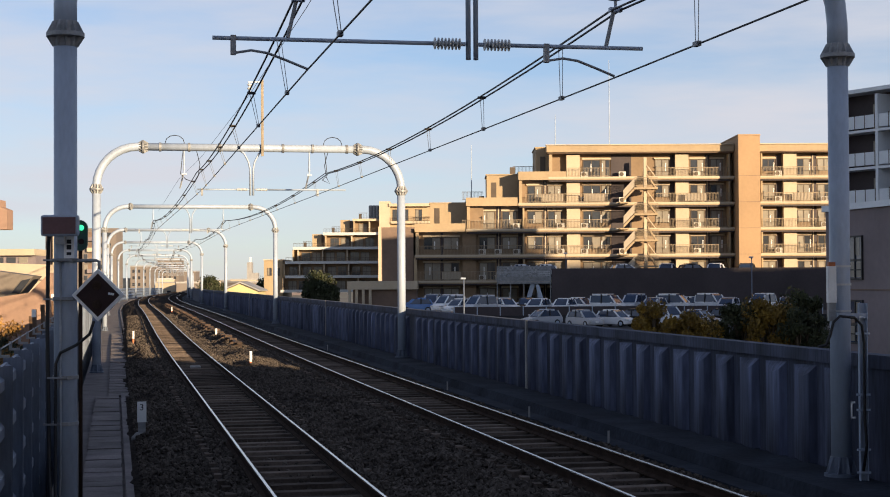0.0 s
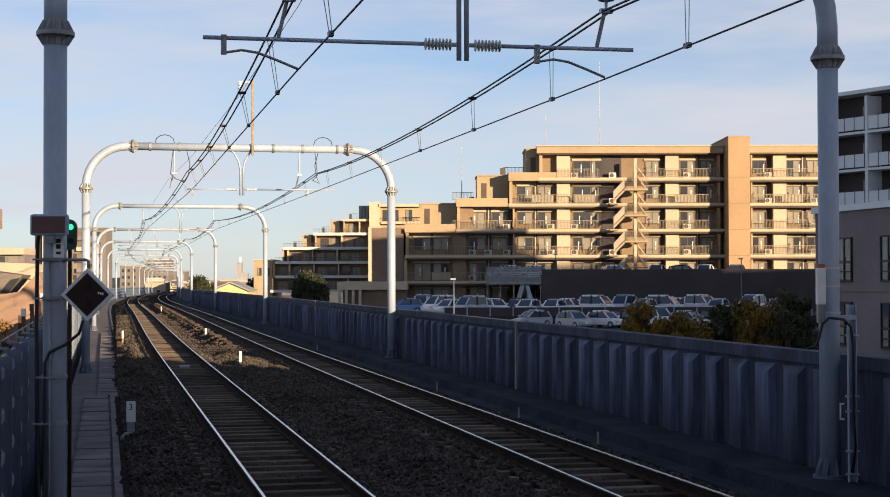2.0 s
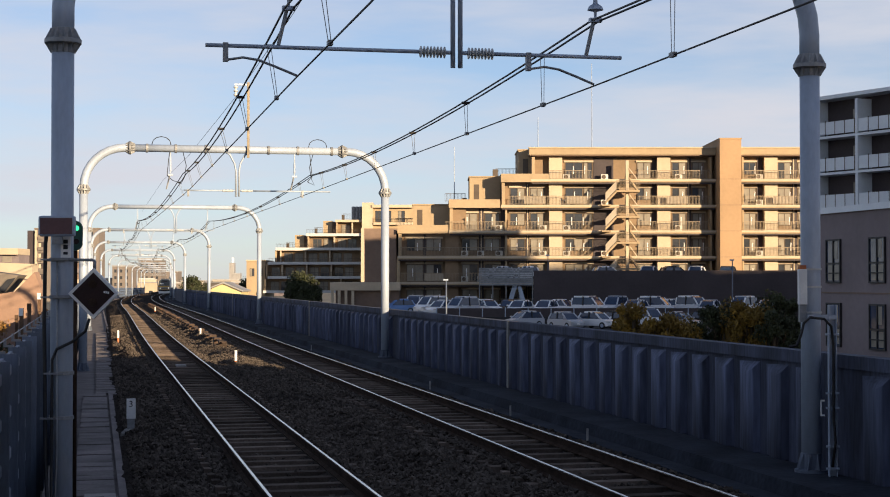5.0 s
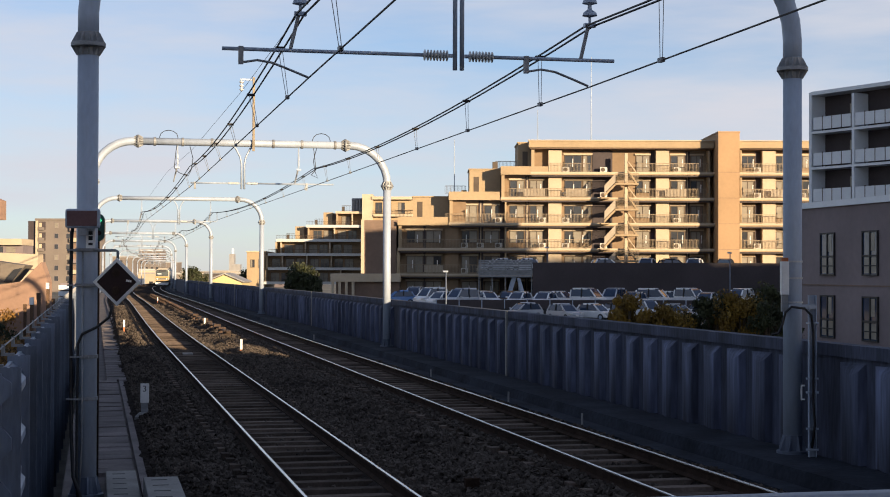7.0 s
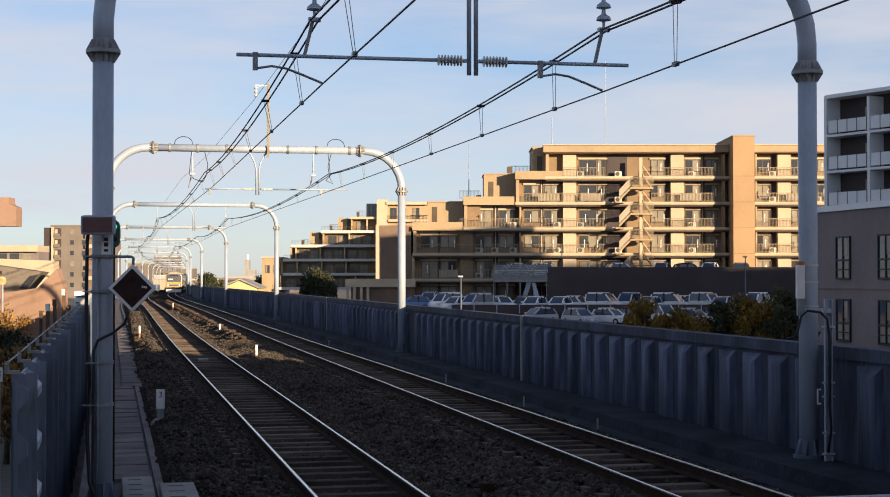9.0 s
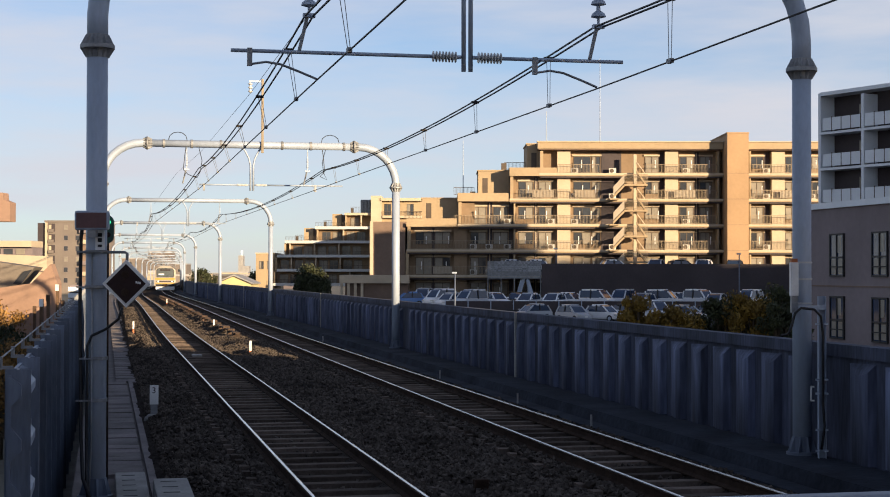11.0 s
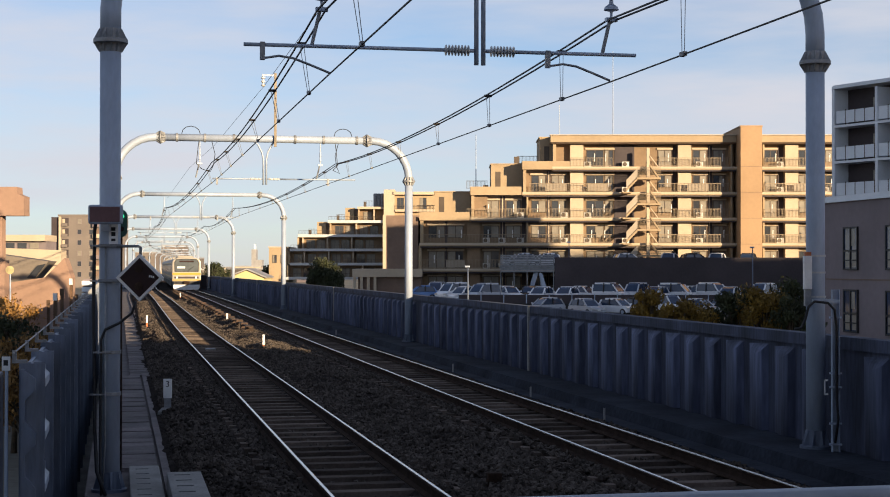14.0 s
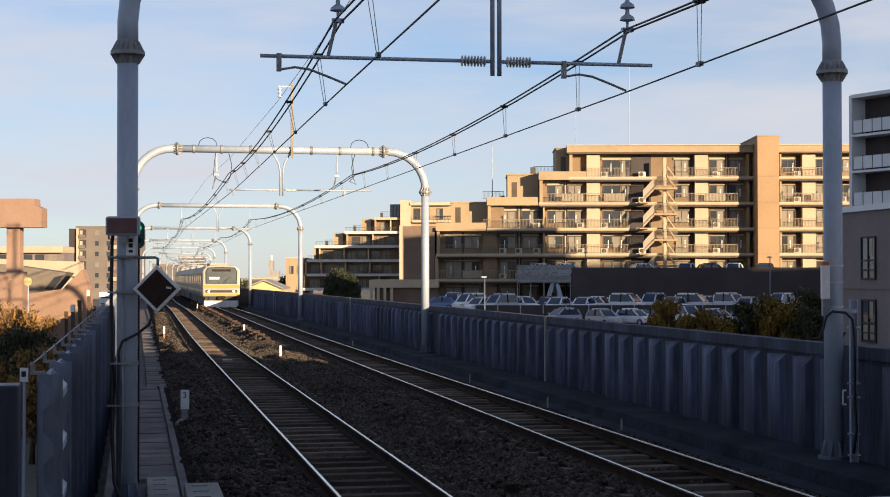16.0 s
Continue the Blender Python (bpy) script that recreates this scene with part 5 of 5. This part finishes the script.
for k in range(8):
    bm.faces.new((foot[k], foot[(k + 1) % 8], head[(k + 1) % 8], head[k]))
part("channel", bm, M_GALV, channel)
part("bracket", boxes((-0.3, 0.04, -0.03, 0.0, 1.80, 1.86)), M_GALV, channel)
for z in (1.62, 0.9, 0.72, 0.25, -0.02):
    part("cleat", boxes((-0.09, 0.07, -0.06, -0.03, z - 0.012, z + 0.012)), M_GALV, channel)
bm = bmnew()
tube(bm, [(-0.56, -0.14, 1.47), (-0.47, -0.14, 1.49), (-0.42, -0.14, 1.6), (-0.38, -0.14, 1.76), (-0.3, -0.13, 1.83), (-0.12, -0.1, 1.81), (-0.03, -0.08, 1.72), (0.0, -0.06, 1.5), (0.0, -0.06, 0.6), (0.02, -0.06, 0.3), (-0.02, -0.06, 0.0)], 0.017, 8)
part("looped_cable", bm, M_BLACK, channel)
part("handle", boxes((-0.16, -0.145, -0.06, -0.04, 0.62, 0.82), (-0.16, -0.11, -0.06, -0.04, 0.80, 0.82), (-0.16, -0.11, -0.06, -0.04, 0.62, 0.64)), M_WHITE, channel)

# ---- trackside ----
for x0, x1, y0, y1, zt in ((0.14, 0.52, 15.6, 20.2, -0.30), (0.56, 0.96, 14.2, 18.3, -0.14)):
    cover = thing("trough_cover", "pale concrete cable trough cover with rows of slots", "cover", "trough covers", pose(x0, y0, 0))
    bm = boxes((0, x1 - x0, 0, y1 - y0, zt - 0.3, zt))
    part("slab", bm, M_CONCRETE, cover, bevel=0.015)
    for i in range(int((y1 - y0) / 0.45)):
        part("slot", boxes((0.08, x1 - x0 - 0.14, 0.2 + i * 0.45, 0.24 + i * 0.45, zt - 0.02, zt + 0.004)), M_BLACK, cover)
km = thing("distance_post", "small white distance plate on a short concrete foot", "sign", m=pose(0.86, 27.6, -0.38, 0, 0, -4))
part("plate", boxes((-0.075, 0.075, -0.02, 0.02, 0.32, 0.66)), M_WHITE, km, bevel=0.006)
part("stem", boxes((-0.06, 0.06, -0.014, 0.014, 0.14, 0.32)), M_GALVDARK, km)
bm = bmnew()
lathe(bm, [(0.18, 0), (0.17, 0.08), (0.1, 0.15)], 10)
part("foot", bm, M_CONCRETE, km)
fc = bpy.data.curves.new("digit", "FONT")
fc.body, fc.size, fc.align_x, fc.extrude = "3", 0.15, "CENTER", 0.002
txt = new("digit", fc)
txt.data.materials.append(M_BLACK)
txt.parent, txt.matrix_basis = km, pose(0, -0.0225, 0.52, 90, 0, 0)
for x, y in ((4.2, 45.4), (4.55, 66.0), (1.15, 64.0), (4.6, 118.0)):
    st = thing("marker_stake", "white-topped orange marker stake in the ballast", "stake", "marker stakes", pose(x, y, -0.32))
    part("stem", boxes((-0.032, 0.032, -0.03, 0.03, 0, 0.28)), M_ORANGE, st)
    part("top", boxes((-0.036, 0.036, -0.034, 0.034, 0.28, 0.58)), M_WHITE, st, "white reflective top", bevel=0.006)
for y in (24.6, 29.3, 36.5, 57.0):
    st = thing("edge_stake", "thin white stake on the cable ledge", "stake", "edge stakes", pose(7.98, y, -0.3))
    part("stem", boxes((-0.014, 0.014, -0.014, 0.014, 0, 0.2)), M_ROOF, st)
rack = thing("cable_rack", "brown raised cable trough on short posts between the tracks", "cable trough")
bm = bmnew()
ribbon(bm, [(4.62, 0.03), (4.74, 0.03), (4.74, 0.07), (4.62, 0.07)], steps(56, 150, 6), drift)
part("trough", bm, M_RACK, rack)
for i in range(38):
    y = 56.5 + 2.5 * i
    part("post", boxes((4.54, 4.82, -0.2, 0.2, -0.4, 0.10 + 0.03 * (i % 3))), M_RACK, rack, m=pose(drift(y), y, dip(y)), bevel=0.03)
for y, x in ((16.6, 4.1),):
    st = thing("rail_post", "short rusty steel post in the ballast", "post", m=pose(x, y, -0.3))
    part("stem", boxes((-0.08, 0.08, -0.05, 0.05, 0, 0.28)), M_RAILSIDE, st, bevel=0.01)
mark_plate = thing("balise", "small pale transponder plate between the rails", "plate", m=pose(2.62, 45.0, -0.16))
part("plate", boxes((-0.14, 0.14, -0.25, 0.25, 0, 0.05)), M_CONCRETE, mark_plate, bevel=0.01)
sig = thing("line_signal", "dark oval signal head on a mast, showing green", "signal", m=pose(0.0, 20.2, 0, 0, 0, VIEW))
bm = bmnew()
tube(bm, [(0.022, 0.03, -0.42), (0.022, 0.03, 2.75)], 0.024, 10)
part("mast", bm, M_RAILSIDE, sig)
bm = bmnew()
prism(bm, [(0.027 + 0.092 * math.cos(radians(a)), (2.919 if a < 180 else 2.739) + 0.092 * math.sin(radians(a))) for a in range(0, 360, 15)], -0.04, 0.0)
part("backboard", bm, M_SIGNAL, sig, "dark green backboard")
bm = bmnew()
lathe(bm, [(0.033, 0), (0.033, 0.02)], 16, pose(0.05, -0.045, 2.919, 90, 0, 0))
part("green_lamp", bm, M_GREEN, sig)
bm = bmnew()
lathe(bm, [(0.033, 0), (0.033, 0.014)], 16, pose(0.05, -0.045, 2.757, 90, 0, 0))
part("unlit_lamp", bm, M_DISPLAY, sig)

# platform end with its handrail
tagged(part("platform", boxes((-9, 1.15, -60, 2.6, GROUND_Z, 1.0)), M_CONCRETE), "grey concrete platform end", "platform", kind="structure")
rail_end = thing("platform_handrail", "pale steel handrail across the platform end", "handrail", m=pose(0, 1.98, 0))
bm = bmnew()
tube(bm, [(-3, 0, 1.95), (1.1, 0, 1.95)], 0.02, 12)
part("rail", bm, M_GALV, rail_end)
for x in (-2.8, -1.5, -0.2, 1.08):
    bm = bmnew()
    tube(bm, [(x, 0, 1.0), (x, 0, 1.94)], 0.018, 10)
    part("post", bm, M_GALV, rail_end)


# ---- train ----
def train_car(parent, y0, front):
    """One car body from y0 backwards, 19.5 m long."""
    w = 1.47
    outline = [(-w + 0.05, 0.95), (w - 0.05, 0.95), (w, 1.2), (w, 2.95), (w - 0.12, 3.22), (w - 0.5, 3.42), (0, 3.5), (-w + 0.5, 3.42), (-w + 0.12, 3.22), (-w, 2.95), (-w, 1.2)]
    bm = bmnew()
    prism(bm, outline, y0 + (0.35 if front else 0.1), y0 + 19.6)
    body = part("car_body", bm, M_STEEL, parent, "stainless steel car body")
    for s in (-1, 1):
        part("stripe", boxes((s * w - 0.01, s * w + 0.01, y0 + 0.4, y0 + 19.5, 1.35, 1.55)), M_TRAINY, body)
        part("eaves_stripe", boxes((s * w - 0.01, s * w + 0.01, y0 + 0.4, y0 + 19.5, 2.86, 2.94)), M_TRAINY, body)
        for j in range(4):
            yy = y0 + 1.6 + j * 4.9
            part("door", boxes((s * w - 0.015, s * w + 0.015, yy, yy + 1.3, 1.05, 2.85)), M_STEEL, body)
            part("side_window", boxes((s * w - 0.012, s * w + 0.012, yy + 1.7, yy + 4.3, 1.9, 2.7)), M_GLASS, body)
    part("underframe", boxes((-1.2, 1.2, y0 + 1, y0 + 19, 0.25, 0.95)), M_BLACK, body)
    bm = bmnew()
    prism(bm, [(-0.95, 3.40), (0.95, 3.40), (0.9, 3.62), (0.7, 3.70), (-0.7, 3.70), (-0.9, 3.62)], y0 + 7, y0 + 12)
    part("roof_unit", bm, M_TRAIN, body)
    for yb in (1.4, 16.2):
        for dy in (0.0, 2.1):
            for s in (-1, 1):
                bm = bmnew()
                lathe(bm, [(0.43, -0.06), (0.43, 0.06), (0.3, 0.07)], 16, pose(s * 0.53, y0 + yb + dy, 0.63, 0, 90, 0))
                part("wheel", bm, M_RAILSIDE, body)
    return body


train = thing("train", "approaching commuter train with silver front and yellow bands", "train")
for i in range(5):
    train_car(train, i * 20.0, i == 0)
w = 1.47
bm = bmnew()
prism(bm, [(-w, 0.98), (w, 0.98), (w + 0.005, 2.95), (w - 0.10, 3.22), (w - 0.45, 3.45), (0, 3.54), (-w + 0.45, 3.45), (-w + 0.10, 3.22), (-w - 0.005, 2.95)], 0.0, 0.4)
mask = part("front_mask", bm, M_TRAIN, train, "silver front panel", bevel=0.08)
bm = bmnew()
prism(bm, [(-1.24, 2.0), (1.24, 2.0), (1.26, 3.0), (1.08, 3.3), (0, 3.36), (-1.08, 3.3), (-1.26, 3.0)], -0.012, 0.05)
part("windscreen_surround", bm, M_BLACK, mask)
bm = bmnew()
prism(bm, [(-1.16, 2.07), (1.16, 2.07), (1.18, 2.97), (1.02, 3.23), (0, 3.29), (-1.02, 3.23), (-1.18, 2.97)], -0.026, 0.05)
part("windscreen", bm, M_SCREEN, mask)
bm = bmnew()
tube(bm, [(0.1, -0.05, 2.1), (0.75, -0.05, 2.55)], 0.02, 5)
part("wiper", bm, M_BLACK, mask)
part("sun_blind", boxes((-0.95, -0.15, -0.034, -0.027, 2.35, 2.55)), M_PALE, mask)
part("destination_sign", boxes((-0.75, 0.75, -0.034, 0.0, 2.98, 3.16)), M_DISPLAY, mask)
part("yellow_band", boxes((-w + 0.03, w - 0.03, -0.02, 0.05, 1.66, 1.90)), M_TRAINY, mask)
part("lamp_band", boxes((-1.25, 1.25, -0.025, 0.05, 1.30, 1.50)), M_DARKWALL, mask)
part("lower_band", boxes((-w + 0.03, w - 0.03, -0.02, 0.05, 1.08, 1.20)), M_TRAINY, mask)
for s in (-1, 1):
    bm = bmnew()
    lathe(bm, [(0.09, 0), (0.09, 0.03)], 12, pose(s * 0.98, -0.03, 1.4, 90, 0, 0))
    part("headlight", bm, M_LAMP, mask)
bm = bmnew()
prism(bm, [(-1.2, 0.12), (1.2, 0.12), (1.36, 0.3), (1.36, 0.66), (-1.36, 0.66), (-1.36, 0.3)], -0.1, 0.5)
part("skirt", bm, M_WHITE, mask, "white snow skirt", bevel=0.03)
part("underside", boxes((-1.3, 1.3, 0.02, 0.4, 0.66, 0.98)), M_BLACK, mask)
part("coupler_recess", boxes((-1.0, 1.0, -0.07, 0.02, 0.662, 0.96)), M_BLACK, mask, bevel=0.03)
part("coupler", boxes((-0.3, 0.3, -0.4, 0.2, 0.7, 1.02)), M_RAILSIDE, mask, bevel=0.04)


def motions():
    rows = []
    for t, y in ((0, 520), (2, 462), (4, 405), (5.5, 365), (7, 327), (9.5, 264), (11, 227), (12, 204), (13, 182.5), (14, 161.5), (15, 142), (16, 123.5)):
        x, x2 = TRACK_R + drift(y), TRACK_R + drift(y + 20)
        rows.append((t, pose(x - 0.08, y, dip(y) - 0.2, 0, 0, math.degrees(-math.atan2(x2 - x, 20)))))
    walk(train, rows)


# ---- repeated pieces ----
bm = bmnew()
flank = [(0, -0.25, 1.15), (-0.10, -0.22, 1.05), (-0.105, -0.06, 1.00), (-0.090, 0.08, 0.99), (-0.062, 0.20, 1.03), (-0.028, 0.32, 1.08), (0, 0.44, 1.13)]
lo, hi = [bm.verts.new((x, y, -0.12)) for x, y, z in flank], [bm.verts.new((x, y, z)) for x, y, z in flank]
for i in range(len(flank) - 1):
    f = bm.faces.new((lo[i], lo[i + 1], hi[i + 1], hi[i]))
    f.smooth = i > 0
bm.faces.new(hi[::-1])
bm.faces.new(lo)
rib_mesh = mesh_of("rib", bm, M_RIB)
for i in range(190):
    y = 2.2 + 0.906 * i
    if any(abs(y - g) < 0.5 for g in GANTRIES):
        continue
    r = new("rib", rib_mesh)
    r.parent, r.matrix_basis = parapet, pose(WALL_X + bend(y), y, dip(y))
bm = bmnew()
box(bm, -0.04, 0.0, -0.05, 0.05, -0.12, 1.37)
joint_mesh = mesh_of("joint_post", bm, M_CONCRETE)
for y in (4.9, 34.1, 66.8, 104.8, 143.0):
    r = new("joint_post", joint_mesh)
    r.parent, r.matrix_basis = parapet, pose(WALL_X - 0.062 + bend(y), y, dip(y))

bm = bmnew()
box(bm, -1.0, 1.0, -0.12, 0.12, -0.36, -0.152)
for v in bm.verts:
    if v.co.z > -0.2:
        v.co.y *= 0.8
sleeper_mesh = mesh_of("sleeper", bm, M_SLEEPER)
rs = random.Random(3)
for tr, cx in ((track_l, TRACK_L), (track_r, TRACK_R)):
    for i in range(260):
        y = 8.0 + 0.6 * i
        o = new("sleeper", sleeper_mesh)
        o.parent, o.matrix_basis = tr, pose(cx + drift(y) + rs.uniform(-0.01, 0.01), y + rs.uniform(-0.02, 0.02), dip(y) + rs.uniform(-0.006, 0.006), 0, 0, rs.uniform(-0.5, 0.5))
bm = bmnew()
box(bm, 0, 0.52, 0, 0.485, -0.06, 0)
slab_mesh = mesh_of("lid_slab", bm, M_TROUGH)
for i in range(120):
    y = 20.5 + 0.5 * i
    o = new("lid_slab", slab_mesh)
    o.parent, o.matrix_basis = walkway, pose((0.0 if y < 38 else 0.28) + rs.uniform(-0.008, 0.008), y, dip(y) - 0.365 + rs.uniform(-0.008, 0.008), rs.uniform(-0.6, 0.6), rs.uniform(-0.6, 0.6), rs.uniform(-0.4, 0.4))


# ballast stones
M_STONE = mat("ballast_stone", (0.101, 0.084, 0.071), 0.95, 0, 3, 0.3, 25, 0.3, spec=0.02)
sn, sl = M_STONE.node_tree.nodes, M_STONE.node_tree.links
geo = sn.new("ShaderNodeNewGeometry")
smr = sn.new("ShaderNodeMapRange")
smr.inputs[3].default_value, smr.inputs[4].default_value = 0.55, 1.4
smul = sn.new("ShaderNodeMixRGB")
smul.blend_type = "MULTIPLY"
smul.inputs[0].default_value = 1
old = sn["Principled BSDF"].inputs["Base Color"].links[0].from_socket
sl.new(geo.outputs["Random Per Island"], smr.inputs[0])
sl.new(old, smul.inputs[1])
sl.new(smr.outputs[0], smul.inputs[2])
sl.new(smul.outputs[0], sn["Principled BSDF"].inputs["Base Color"])


def stones(count, x0, x1, y0, y1, seed):
    """Loose irregular stones, kept off the rails and sparse between them."""
    g = np.random.default_rng(seed)
    x = g.uniform(x0, x1, count)
    y = y0 + (y1 - y0) * g.random(count) ** 1.4
    keep = np.ones(count, bool)
    for c in (TRACK_L, TRACK_R):
        d = np.abs(x - c)
        keep &= ~((d < 0.50) & (g.random(count) < 0.75))
        keep &= np.abs(d - 0.566) > 0.09
    x, y = x[keep], y[keep]
    n = len(x)
    z = np.array([bed(a, b) + dip(b) for a, b in zip(x, y)]) + g.uniform(-0.01, 0.035, n)
    x = x + np.array([drift(v) for v in y])
    r = g.uniform(0.022, 0.05, n)
    base = np.array([(1, 0, 0), (-1, 0, 0), (0, 1, 0), (0, -1, 0), (0, 0, 1), (0, 0, -1)], float)
    q = g.normal(size=(n, 4))
    q /= np.linalg.norm(q, axis=1)[:, None]
    w_, a_, b_, c_ = q.T
    rot = np.stack([1 - 2 * (b_**2 + c_**2), 2 * (a_ * b_ - c_ * w_), 2 * (a_ * c_ + b_ * w_), 2 * (a_ * b_ + c_ * w_), 1 - 2 * (a_**2 + c_**2), 2 * (b_ * c_ - a_ * w_), 2 * (a_ * c_ - b_ * w_), 2 * (b_ * c_ + a_ * w_), 1 - 2 * (a_**2 + b_**2)], -1).reshape(n, 3, 3)
    pts = base[None] * g.uniform(0.55, 1.25, (n, 6, 1)) * r[:, None, None]
    pts = np.einsum("nij,nkj->nki", rot, pts) + np.stack([x, y, z], -1)[:, None]
    tri = np.array([(0, 2, 4), (2, 1, 4), (1, 3, 4), (3, 0, 4), (2, 0, 5), (1, 2, 5), (3, 1, 5), (0, 3, 5)])
    faces = (tri[None] + 6 * np.arange(n)[:, None, None]).reshape(-1, 3)
    me = bpy.data.meshes.new("ballast_stones")
    me.from_pydata(pts.reshape(-1, 3).tolist(), [], faces.tolist())
    me.materials.append(M_STONE)
    return tagged(new("ballast_stones", me), "loose dark brown ballast stones", "ballast", kind="stuff")


stones(70000, 0.75, 7.9, 13.0, 52.0, 1)
stones(52000, 0.85, 5.6, 44.0, 112.0, 2)

motions()
